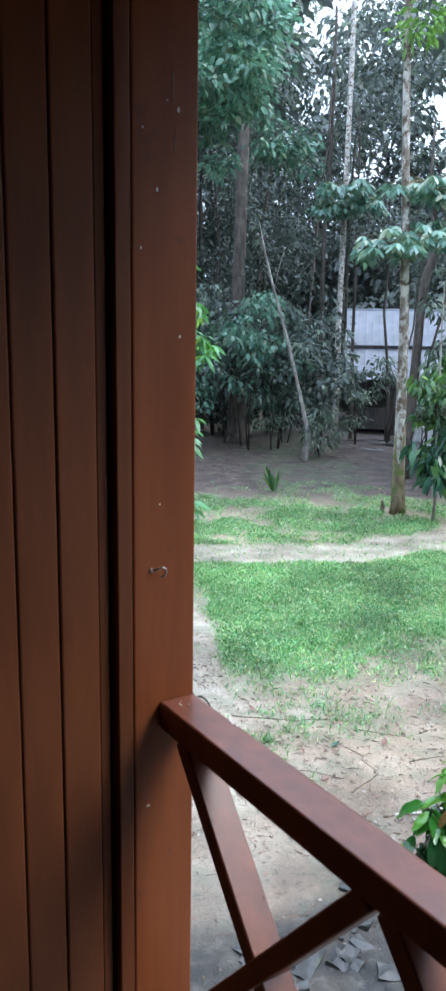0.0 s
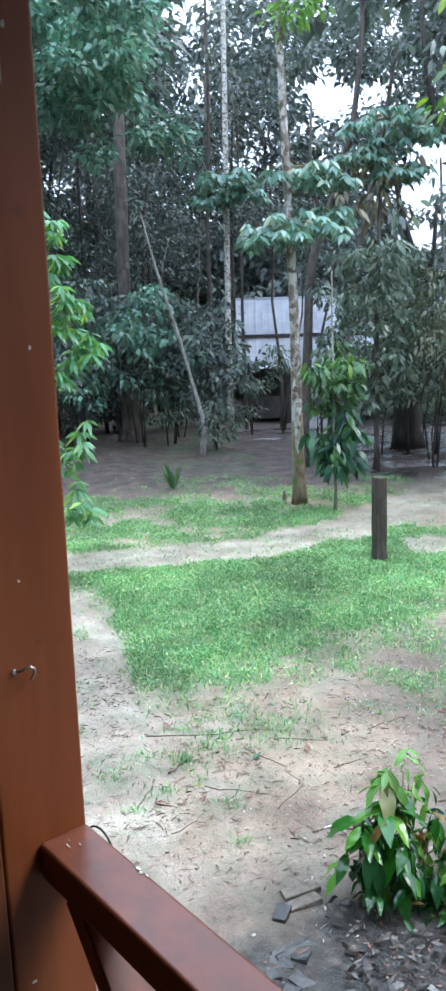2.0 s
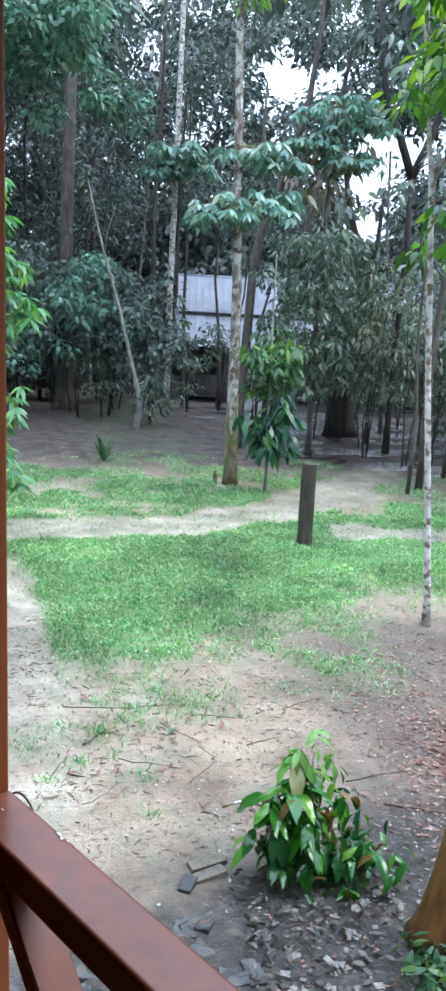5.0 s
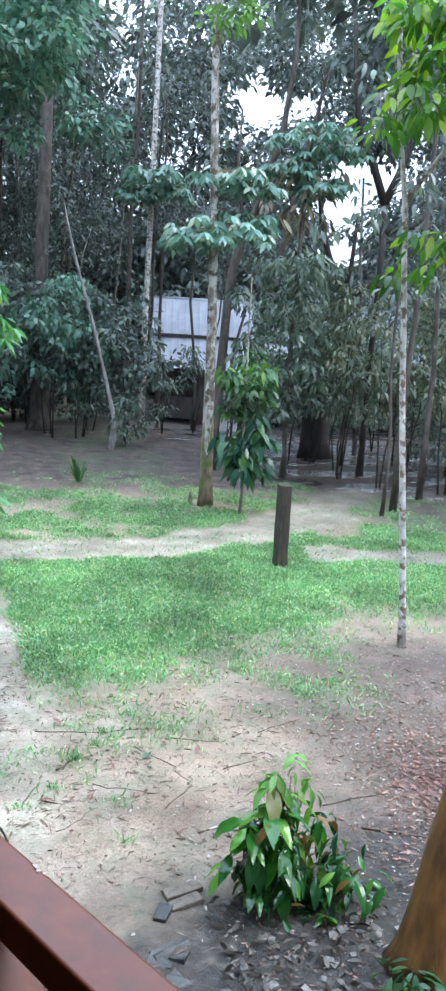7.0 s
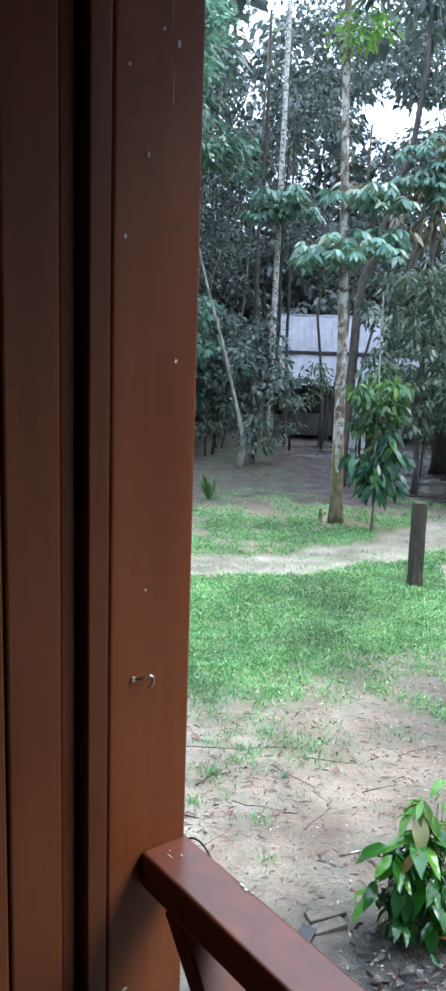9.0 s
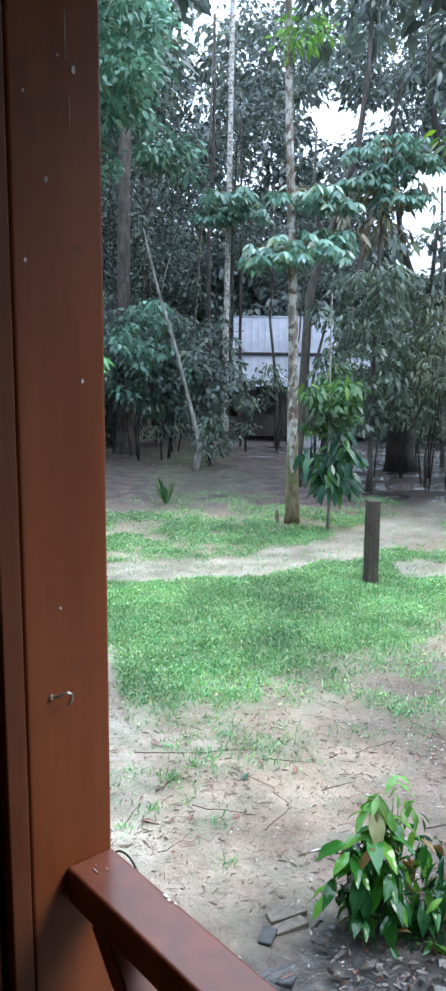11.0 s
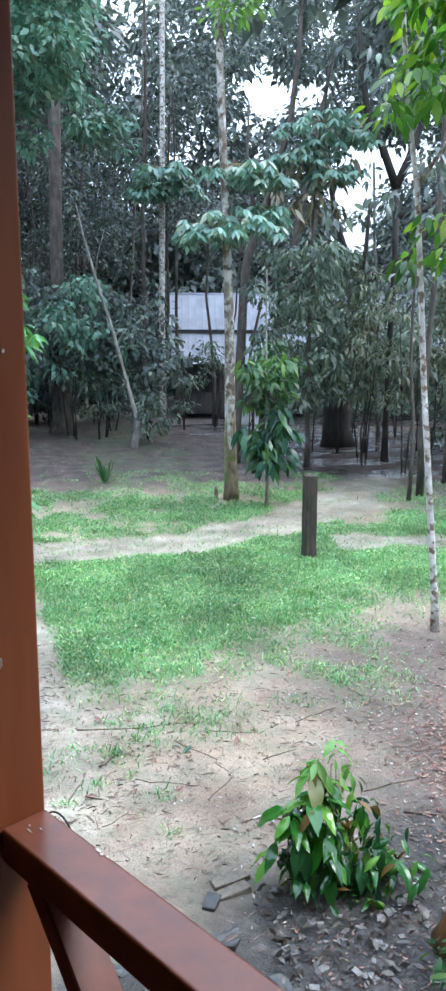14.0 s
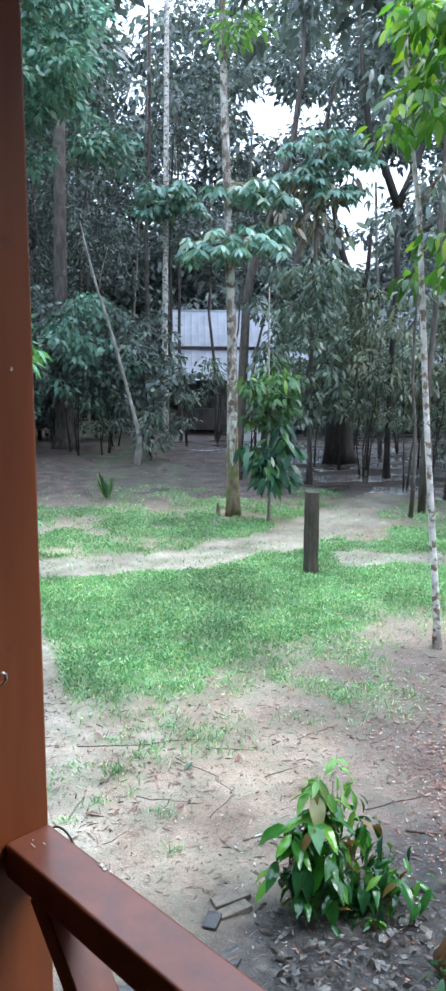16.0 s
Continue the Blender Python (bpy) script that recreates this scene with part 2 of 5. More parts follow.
def block(x0, x1, y0, y1, z0, z1, bevel=0.004, seg=2, bm=None):
    own = bm or bmesh.new()
    got = bmesh.ops.create_cube(own, size=1)["verts"]
    for v in got:
        v.co = Vector(((x0 + x1) / 2 + v.co.x * (x1 - x0), (y0 + y1) / 2 + v.co.y * (y1 - y0), (z0 + z1) / 2 + v.co.z * (z1 - z0)))
    if bevel:
        es = list({e for v in got for e in v.link_edges})
        bmesh.ops.bevel(own, geom=es, offset=bevel, segments=seg, affect="EDGES", profile=0.5)
    return own


def tube(points, radii, sides=10, rough=0.0, bm=None, seed=0.0, cap=True):
    """A round, tapering, slightly uneven stem along points."""
    own = bm or bmesh.new()
    pts = [Vector(p) for p in points]
    rings = []
    for i, p in enumerate(pts):
        d = (pts[min(i + 1, len(pts) - 1)] - pts[max(i - 1, 0)]).normalized()
        s = d.cross(Vector((0.31, 0.95, 0.07))).normalized()
        w = d.cross(s)
        ring = []
        for k in range(sides):
            a = 2 * math.pi * k / sides
            rr = radii[i] * (1 + rough * noise.noise(Vector((math.cos(a) * 1.3 + seed, math.sin(a) * 1.3, p.z * 1.7 + p.x + seed))))
            ring.append(own.verts.new(p + (s * math.cos(a) + w * math.sin(a)) * rr))
        rings.append(ring)
    for a, b in zip(rings, rings[1:]):
        for k in range(sides):
            f = own.faces.new((a[k], a[(k + 1) % sides], b[(k + 1) % sides], b[k]))
            f.smooth = True
    if cap:
        own.faces.new(rings[0][::-1])
        own.faces.new(rings[-1])
    return own


def wander(a, b, n, amount, seed):
    """Points from a to b that stray sideways a little."""
    a, b = Vector(a), Vector(b)
    out = []
    for i in range(n + 1):
        f = i / n
        off = Vector((noise.noise(Vector((f * 3 + seed, seed, 0))), noise.noise(Vector((seed, f * 3 + seed, 4.2))), 0)) * amount * math.sin(math.pi * min(1, f * 0.9 + 0.1))
        out.append(a.lerp(b, f) + off)
    return out


def fill_mesh(name, v, idx):
    """A mesh of many small like pieces: v holds each piece's corners, idx its triangles."""
    n, k = v.shape[:2]
    faces = (idx[None] + (np.arange(n) * k)[:, None, None]).reshape(-1, 3)
    me = bpy.data.meshes.new(name)
    me.vertices.add(n * k)
    me.vertices.foreach_set("co", v.reshape(-1))
    m = len(faces)
    me.loops.add(m * 3)
    me.loops.foreach_set("vertex_index", faces.reshape(-1).astype(np.int32))
    me.polygons.add(m)
    me.polygons.foreach_set("loop_start", np.arange(0, m * 3, 3, dtype=np.int32))
    me.update(calc_edges=True)
    return me


def leaf_mesh(name, base, axis, length, width, fold=0.12, droop=0.25, side=None, plain=False):
    """Many leaves in one mesh: each a folded blade that bends down to its tip."""
    base, axis = np.asarray(base, float), np.asarray(axis, float)
    n = len(base)
    axis = axis / np.maximum(np.linalg.norm(axis, axis=1, keepdims=True), 1e-6)
    if side is None:
        side = np.cross(axis, NR.normal(size=(n, 3)) * 0.55 + np.array([0, 0, 1.0]))
    side = side / np.maximum(np.linalg.norm(side, axis=1, keepdims=True), 1e-6)
    up = np.cross(side, axis)
    L = np.broadcast_to(np.asarray(length, float), (n,))[:, None]
    W = np.broadcast_to(np.asarray(width, float), (n,))[:, None]
    down = np.array([0, 0, -1.0])
    if plain:
        v = np.empty((n, 4, 3))
        v[:, 0], v[:, 2] = base, base + axis * L + down * L * droop
        v[:, 1] = base + axis * L * 0.45 + side * W * 0.5 + up * W * fold
        v[:, 3] = base + axis * L * 0.45 - side * W * 0.5 + up * W * fold
        return fill_mesh(name, v, np.array([[0, 1, 2], [0, 2, 3]]))
    v = np.empty((n, 8, 3))

    def at(f, k):
        return base + axis * L * f + down * L * droop * f * f + side * W * k + up * W * fold * abs(k) * 2

    for i, (f, k) in enumerate(((0.0, 0), (0.22, 0.36), (0.22, -0.36), (0.5, 0.5), (0.5, -0.5), (0.78, 0.28), (0.78, -0.28), (1.0, 0))):
        v[:, i] = at(f, k)
    idx = np.array([[0, 2, 1], [1, 2, 4], [1, 4, 3], [3, 4, 6], [3, 6, 5], [5, 6, 7]])
    return fill_mesh(name, v, idx)


def cluster_leaves(centres, radii, per, length, width, flat=0.6, down=0.35):
    """Leaf bases and axes for clumps round the centres."""
    centres = np.asarray(centres, float)
    radii = np.broadcast_to(np.asarray(radii, float), (len(centres),))
    c = np.repeat(centres, per, axis=0)
    r = np.repeat(radii, per)[:, None]
    d = NR.normal(size=(len(c), 3))
    d /= np.linalg.norm(d, axis=1, keepdims=True)
    pos = c + d * r * NR.uniform(0.25, 1.0, (len(c), 1)) * np.array([1, 1, flat])
    ax = d * np.array([1, 1, 0.4]) + np.array([0, 0, -down]) + NR.normal(size=(len(c), 3)) * 0.35
    s = NR.uniform(0.7, 1.25, len(c))
    return pos, ax, length * s, width * s


def umbrella_data(centre, radius, stalks, leaflet, width, rise=0.25):
    """An umbrella of palmate leaves: stalks fan out, each ends in drooping leaflets."""
    c = np.array(centre, float)
    P, A, L, W, ends = [], [], [], [], []
    for i in range(stalks):
        a = 2 * math.pi * (i + R.uniform(-0.3, 0.3)) / stalks
        rr = radius * R.uniform(0.45, 1.0)
        tip = c + np.array([math.cos(a) * rr, math.sin(a) * rr, rise * radius * R.uniform(-0.6, 1.0) - 0.25 * rr * rr / radius])
        ends.append(tip)
        k = R.randint(8, 11)
        for j in range(k):
            b = 2 * math.pi * (j + R.uniform(-0.2, 0.2)) / k
            out = np.array([math.cos(b), math.sin(b), R.uniform(-0.75, -0.25)])
            P.append(tip)
            A.append(out)
            s = R.uniform(0.75, 1.15)
            L.append(leaflet * s)
            W.append(width * s)
    return P, A, L, W, ends


# ---- ground ----
def lump(x, y, s, seed=0.0):
    return noise.noise(Vector((x * s + seed, y * s - seed, seed)))


def soft(v, a, b):
    f = min(1.0, max(0.0, (v - a) / (b - a)))
    return f * f * (3 - 2 * f)


def to_line(x, y, pts):
    best = 1e9
    for (ax, ay), (bx, by) in zip(pts, pts[1:]):
        dx, dy = bx - ax, by - ay
        f = min(1, max(0, ((x - ax) * dx + (y - ay) * dy) / (dx * dx + dy * dy)))
        best = min(best, math.hypot(x - ax - f * dx, y - ay - f * dy))
    return best


FOOTPATH = [(-8, 8.6), (-2, 9.3), (0.0, 9.62), (1.3, 9.72), (2.7, 10.4), (4.2, 11.5), (5.2, 13.0), (6.5, 15.5)]
SIDEPATH = [(3.75, 9.45), (4.9, 9.2), (9.0, 8.2)]
FRONT = [(-30, 9.0), (-0.6, 8.5), (-0.15, 7.9), (-0.02, 6.6), (0.06, 5.9), (0.5, 5.75), (0.9, 5.85), (1.4, 6.25), (2.2, 6.75), (3.5, 7.2), (6, 7.6), (30, 8)]


def front_edge(x):
    for (ax, ay), (bx, by) in zip(FRONT, FRONT[1:]):
        if ax <= x <= bx:
            return ay + (by - ay) * (x - ax) / (bx - ax)
    return 8.0


def worn(x, y):
    """How far the ground is trodden to bare sand along the paths."""
    w = 0.22 * lump(x, y, 1.5, 3.1) + 0.08 * lump(x, y, 6, 5)
    a = 1 - soft(to_line(x, y, FOOTPATH) + w, 0.40, 0.68)
    b = 1 - soft(to_line(x, y, SIDEPATH) + w, 0.26, 0.48)
    return max(a, b)


def grassy(x, y):
    w = 0.5 * lump(x, y, 1.1, 9.0) + 0.4 * lump(x, y, 3.7, 2.0) + 0.2 * lump(x, y, 9, 4.0)
    near = (0.6 + 0.4 * soft(lump(x, y, 2.6, 31.0) + 0.5 * lump(x, y, 7, 33.0), -0.25, 0.15)) * soft(y - front_edge(x) + w, -0.5, 0.8) * (1 - soft(y, 12.3 + w, 13.6 + w))
    thin = 0.3 * soft(y + w, 5.0, 5.7) * soft(x + w, 0.2, 0.8) * (1 - soft(x + w, 2.3, 3.1)) * soft(lump(x, y, 2.2, 41), -0.3, 0.2)
    tufts = 0.16 * soft(lump(x, y, 3.6, 17.0), 0.16, 0.4) * soft(y, 3.9, 4.4) * (1 - soft(x + w, 0.5, 1.0)) * soft(x, -1.2, -0.4)
    far = 0.5 * soft(lump(x, y, 0.9, 4.0), -0.05, 0.25) * soft(y, 12.5, 13) * (1 - soft(y, 13.6, 14.6))
    bald = 0.9 * soft(lump(x, y, 1.3, 23.0) + 0.4 * lump(x, y, 4, 24.0), -0.08, 0.25) * soft(y, 9.8, 10.4)
    g = max(near * (1 - bald) * (1 - 0.7 * soft(x + w, 4.8, 5.8) * soft(y, 9.8, 10.6)), thin, tufts, far)
    return g * (1 - 0.93 * worn(x, y))


def earthy(x, y):
    w = 0.8 * lump(x, y, 0.6, 6.0)
    return max(soft(y + w, 12.4, 14.2), 0.85 * soft(x + w, 4.9, 6.0) * soft(y, 9.6, 10.6), 0.75 * soft(x - 0.12 * (y - 3) + 0.7 * lump(x, y, 1.3, 8), 0.9, 2.3) * (1 - soft(y, 6.0, 7.2)))


def wet_and_shade(x, y):
    near = (1 - soft(y + 0.5 * lump(x, y, 1.2, 1.0) - 0.3 * x, 3.3, 4.2)) * 0.6 * soft(y, 1.2, 2.2)
    far = soft(lump(x * 0.7, y, 0.55, 12.0), -0.25, 0.1) * soft(y, 12.8, 14.2) * soft(x, 3.4, 4.8)
    # darkens the right-hand ground in place of tree shade overhead
    right = 0.6 * soft(x + 0.5 * lump(x, y, 1.1, 61.0), 4.0, 5.4) * soft(y, 7.0, 9.0)
    return max(near, far, right)


def mud_and_shade(x, y):
    """Dark soaked ground along the cabin's drip line, with the bush's shadow painted in."""
    w = 0.16 * lump(x, y, 2.2, 51.0) + 0.07 * lump(x, y, 8, 52.0)
    return (1 - soft(y - (3.1 + 0.4 * x) + w, -0.16, 0.14)) * soft(y, 1.0, 2.0) * (1 - soft(x, 2.4, 3.6)) * (0.84 + 0.16 * soft(lump(x, y, 5, 53), -0.3, 0.3))


def paleness(x, y):
    """Washed pale sand on the paths and beside the cabin."""
    w = 0.35 * lump(x, y, 1.4, 14.0) + 0.15 * lump(x, y, 4.5, 15.0)
    left = (1 - soft(x + w, -0.1, 0.5)) * soft(y, 3.4, 4.0) * (1 - soft(y, 8, 9))
    low = soft(w, -0.1, 0.25) * (1 - soft(x, 0.4, 1.1)) * 0.8
    return max(worn(x, y), left, low)


def ground_z(x, y):
    z = 0.05 * lump(x, y, 0.35, 1.5) + (0.018 * lump(x, y, 1.9, 7.5) + 0.006 * lump(x, y, 7, 3.0)) * (1 - soft(y, 13, 15))
    z += 0.03 * grassy(x, y) if -4 < x < 10 and 2 < y < 16 else 0.0
    z -= 0.6 * soft(y, 19, 29)
    return z - 0.02


def steps(lo, hi, fine, reach):
    out = list(np.arange(lo, hi, fine))
    s, v = fine, hi
    while v < reach:
        out.append(v)
        s *= 1.18
        v += s
    s, v, low = fine, lo, []
    while v > -reach:
        s *= 1.18
        v -= s
        low.append(v)
    return low[::-1] + out


gx, gy = steps(-1.6, 6.2, 0.065, 400), steps(2.4, 14.5, 0.065, 400)
gv = [(x, y, ground_z(x, y)) for y in gy for x in gx]
nx = len(gx)
gf = [(j * nx + i, j * nx + i + 1, (j + 1) * nx + i + 1, (j + 1) * nx + i) for j in range(len(gy) - 1) for i in range(nx - 1)]
ground_mesh = raw_mesh("ground", gv, gf, True)
for key, fn in (("grass", grassy), ("earth", earthy), ("wet", wet_and_shade), ("pale", paleness), ("mud_shade", mud_and_shade)):
    at = ground_mesh.attributes.new(key, "FLOAT", "POINT")
    at.data.foreach_set("value", [fn(x, y) for x, y, _ in gv])


def ground_material():
    m, t, b = nodes_of("sandy_wet_ground")

    def attr(n):
        a = t.nodes.new("ShaderNodeAttribute")
        a.attribute_name = n
        return a.outputs["Fac"]

    n1, sand = noise_ramp(t, 2.2, [(0.26, (0.18, 0.144, 0.11)), (0.46, (0.305, 0.254, 0.2)), (0.72, (0.43, 0.385, 0.32))], detail=7)
    n2, grain = noise_ramp(t, 90, [(0.3, grey(0.75)), (0.7, grey(1.15))], detail=3)
    n3, speck = noise_ramp(t, 24, [(0.3, grey(1.22)), (0.44, grey(1.0)), (0.56, grey(1.0)), (0.7, grey(0.42))], detail=6)
    col = mix(t, 1.0, sand.outputs[0], grain.outputs[0], "MULTIPLY")
    col = mix(t, 1.0, col, speck.outputs[0], "MULTIPLY")
    col = mix(t, 1.0, col, mix(t, attr("pale"), (0.95, 0.85, 0.76), (1.06, 1.07, 1.04)), "MULTIPLY")
    n7, alga = noise_ramp(t, 4.5, [(0.46, grey(0)), (0.64, grey(0.55))], detail=6)
    col = mix(t, alga.outputs[0], col, (0.17, 0.19, 0.125))
    n8, blotch = noise_ramp(t, 0.9, [(0.35, grey(0.72)), (0.62, grey(1.18))], detail=3)
    col = mix(t, 1.0, col, blotch.outputs[0], "MULTIPLY")
    n4, soil = noise_ramp(t, 3.0, [(0.3, (0.035, 0.027, 0.024)), (0.5, (0.082, 0.062, 0.054)), (0.72, (0.175, 0.133, 0.115))], detail=8)
    soilc = mix(t, 1.0, soil.outputs[0], grain.outputs[0], "MULTIPLY")
    col = mix(t, attr("earth"), col, soilc)
    n5, turf = noise_ramp(t, 11, [(0.3, (0.06, 0.12, 0.045)), (0.7, (0.14, 0.27, 0.10))], detail=6)
    ga = t.nodes.new("ShaderNodeMath")
    ga.operation = "MULTIPLY"
    ga.inputs[1].default_value = 0.85
    t.links.new(attr("grass"), ga.inputs[0])
    col = mix(t, ga.outputs[0], col, turf.outputs[0])
    n6, pud = noise_ramp(t, 1.4, [(0.3, grey(0)), (0.5, grey(1))], detail=5)
    wm = t.nodes.new("ShaderNodeMath")
    wm.operation = "MULTIPLY"
    t.links.new(pud.outputs[0], wm.inputs[0])
    t.links.new(attr("wet"), wm.inputs[1])
    col = mix(t, wm.outputs[0], col, mix(t, 1.0, col, (0.40, 0.44, 0.48), "MULTIPLY"))
    # soaked soil tones, deepened to carry the painted shadow under the bush
    n9, mire_shade = noise_ramp(t, 13, [(0.36, (0.009, 0.008, 0.008)), (0.52, (0.027, 0.026, 0.024)), (0.7, (0.105, 0.095, 0.082))], detail=7)
    mud_shade = attr("mud_shade")
    col = mix(t, mud_shade, col, mire_shade.outputs[0])
    t.links.new(col, b.inputs["Base Color"])
    rr = t.nodes.new("ShaderNodeMapRange")
    rr.inputs["To Min"].default_value, rr.inputs["To Max"].default_value = 0.68, 0.22
    mx_ = t.nodes.new("ShaderNodeMath")
    mx_.operation = "MAXIMUM"
    t.links.new(wm.outputs[0], mx_.inputs[0])
    half = t.nodes.new("ShaderNodeMath")
    half.operation = "MULTIPLY"
    half.inputs[1].default_value = 0.5
    t.links.new(mud_shade, half.inputs[0])
    t.links.new(half.outputs[0], mx_.inputs[1])
    t.links.new(mx_.outputs[0], rr.inputs["Value"])
    t.links.new(rr.outputs[0], b.inputs["Roughness"])
    hm = t.nodes.new("ShaderNodeMath")
    hm.operation = "ADD"
    t.links.new(n3.outputs["Fac"], hm.inputs[0])
    t.links.new(n2.outputs["Fac"], hm.inputs[1])
    bump(t, b, hm.outputs[0], 0.75, 0.016)
    return m


ground_mesh.materials.append(ground_material())
ground = tagged(new("ground", ground_mesh), "wet sandy ground with trodden paths and soil", "ground", kind="structure")


# ---- veranda: u runs along the handrail, w points outdoors ----
TH = radians(32.8)
U, W = Vector((math.sin(TH), -math.cos(TH), 0)), Vector((math.cos(TH), math.sin(TH), 0))
CORNER = Vector((-0.077, 0.930, 0))
VER = Matrix(((U.x, W.x, 0, CORNER.x), (U.y, W.y, 0, CORNER.y), (0, 0, 1, 0), (0, 0, 0, 1)))
RAIL_Z, FLOOR_Z, CEIL_Z = 2.106, 1.1, 3.42
RW = 0.063


def placed(ob):
    ob.matrix_basis = VER
    return ob


corner_post = placed(thing("corner_post", "brown painted square timber post with chips and scratches", "post"))
bm = block(-0.105, 0.0, -0.044, RW + 0.001, 0.0, 3.173, 0.004, 3)
for v in bm.verts:
    v.co.y += 0.0012 * noise.noise(Vector((v.co.z * 3, 1, 0)))
part("shaft", bm, paint_post, corner_post)
part("cover_strip", block(-0.10, 0.002, -0.071, -0.0465, FLOOR_Z, CEIL_Z, 0.002), paint_wall, corner_post, "narrow brown painted strip along the post")


def chip(cx, cz, w, h, face=0.0012):
    own = bmesh.new()
    ring = []
    for k in range(7):
        a = 2 * math.pi * k / 7
        q = R.uniform(0.7, 1.2)
        ring.append(own.verts.new((face, cx + math.cos(a) * w * q / 2, cz + math.sin(a) * h * q / 2)))
    f = own.faces.new(ring)
    bmesh.ops.recalc_face_normals(own, faces=[f])
    ext = bmesh.ops.extrude_face_region(own, geom=[f])["geom"]
    for v in ext:
        if isinstance(v, bmesh.types.BMVert):
            v.co.x -= 0.0006
    return own


for cx, cz, w, h in ((0.034, 2.677, 0.004, 0.006), (0.0, 2.427, 0.003, 0.004), (0.021, 3.02, 0.0009, 0.05), (0.024, 2.95, 0.0008, 0.04), (-0.004, 2.88, 0.004, 0.008),
                     (-0.027, 2.96, 0.003, 0.004), (-0.03, 2.80, 0.003, 0.005), (0.012, 3.0, 0.003, 0.004), (-0.02, 1.93, 0.008, 0.004), (0.03, 2.99, 0.004, 0.009)):
    part("paint_chip", chip(cx, cz, w, h), chip_mat, corner_post, "bare pale chip in the paint")

hook = placed(thing("hook", "small bent steel hook screwed into the post", "hook"))
hz = 2.324
bm = tube([(-0.002, -0.014, hz + 0.001), (0.006, -0.009, hz + 0.0015), (0.010, -0.004, hz + 0.005), (0.011, 0.001, hz + 0.006), (0.012, 0.005, hz + 0.003), (0.012, 0.005, hz - 0.004), (0.011, 0.001, hz - 0.009), (0.010, -0.002, hz - 0.009)],
          [0.0019] * 7 + [0.0012], 8)
part("wire", bm, steel, hook)
part("collar", tube([(-0.001, -0.014, hz + 0.001), (0.003, -0.014, hz + 0.001)], [0.0035, 0.0028], 10), steel, hook)

handrail = placed(thing("handrail", "reddish-brown painted timber handrail with worn edges", "railing"))
bm = block(0.0005, 3.3, 0.0, RW, RAIL_Z - 0.046, RAIL_Z, 0.004, 3)
part("top_rail", bm, paint_rail, handrail)
for cx, cy, w, h in ((0.118, 0.0595, 0.012, 0.004), (0.126, 0.0575, 0.006, 0.005), (0.135, 0.0595, 0.005, 0.003), (0.03, 0.022, 0.012, 0.0015), (0.036, 0.034, 0.006, 0.0015), (0.02, 0.028, 0.004, 0.0012)):
    own = bmesh.new()
    vs = [own.verts.new((cx + math.cos(a) * w * R.uniform(0.35, 0.6), cy + math.sin(a) * h * R.uniform(0.35, 0.6), RAIL_Z + z)) for z in (0.0004, 0.0014) for a in [2 * math.pi * k / 6 for k in range(6)]]
    own.faces.new(vs[6:])
    for k in range(6):
        own.faces.new((vs[k], vs[(k + 1) % 6], vs[6 + (k + 1) % 6], vs[6 + k]))
    part("paint_chip", own, chip_mat, handrail, "pale worn spot on the rail's edge")
part("lower_rail", block(0.0005, 3.3, 0.004, RW - 0.004, 1.50, 1.545, 0.004), paint_rail, handrail)


def brace(s0, z0, s1, z1, thick, y0, y1):
    a, b = Vector((s0, 0, z0)), Vector((s1, 0, z1))
    d = (b - a).normalized()
    q = Vector((-d.z, 0, d.x)) * thick / 2
    own = bmesh.new()
    vs = [own.verts.new((p.x, y, p.z)) for p in (a + q, a - q, b - q, b + q) for y in (y0, y1)]
    for f in ((0, 2, 4, 6), (1, 7, 5, 3), (0, 1, 3, 2), (2, 3, 5, 4), (4, 5, 7, 6), (6, 7, 1, 0)):
        own.faces.new([vs[i] for i in f])
    bmesh.ops.recalc_face_normals(own, faces=own.faces)
    bmesh.ops.bevel(own, geom=list(own.edges), offset=0.002, segments=1, affect="EDGES")
    return own


zt, zb, pitch = RAIL_Z - 0.047, 1.546, 0.455
for k in range(7):
    s = 0.055 + k * pitch
    part("brace", brace(s, zt, s + pitch - 0.03, zb, 0.032, 0.006, 0.056), paint_rail, handrail)
    part("brace", brace(s + pitch - 0.03, zt, s, zb, 0.032, 0.003, 0.053), paint_rail, handrail)

cable = placed(thing("cable", "thin black cable looped behind the post", "cable"))
loop = [(-0.05, RW + 0.004, 1.98)] + [(0.022 - 0.034 * math.cos(math.pi * k / 12), RW + 0.004 + 0.003 * math.sin(math.pi * k / 12), 2.072 + 0.032 * math.sin(math.pi * k / 12)) for k in range(13)]
part("wire", tube(loop, [0.0014] * 14, 8), rubber, cable)

# unseen beam, added to keep light off the post and wall top
shade_beam = placed(tagged(part("shade_beam", block(-0.10, 3.5, -0.045, RW, 3.175, CEIL_Z + 0.05, 0.004), paint_post), "unseen brown timber beam added to shade the post and wall top", "beam", kind="structure"))
# end wall of upright boards beside the post
end_wall = placed(tagged(part("wall_end", block(-0.10, -0.034, -2.35, -0.072, 0.9, CEIL_Z + 0.05, 0.0), gap_mat), "brown painted wall of upright timber boards", "wall", kind="structure"))
plank = block(-0.033, -0.006, 0.0, 0.0605, 0.9, CEIL_Z + 0.05, 0.003, 2)
plank_me = bpy.data.meshes.new("plank")
plank.to_mesh(plank_me)
plank.free()
for k in range(36):
    o = part("plank", plank_me, paint_wall, end_wall)
    o.location = (R.uniform(-0.0015, 0.0015), -0.0965 - 0.0625 * (k + 1), 0)
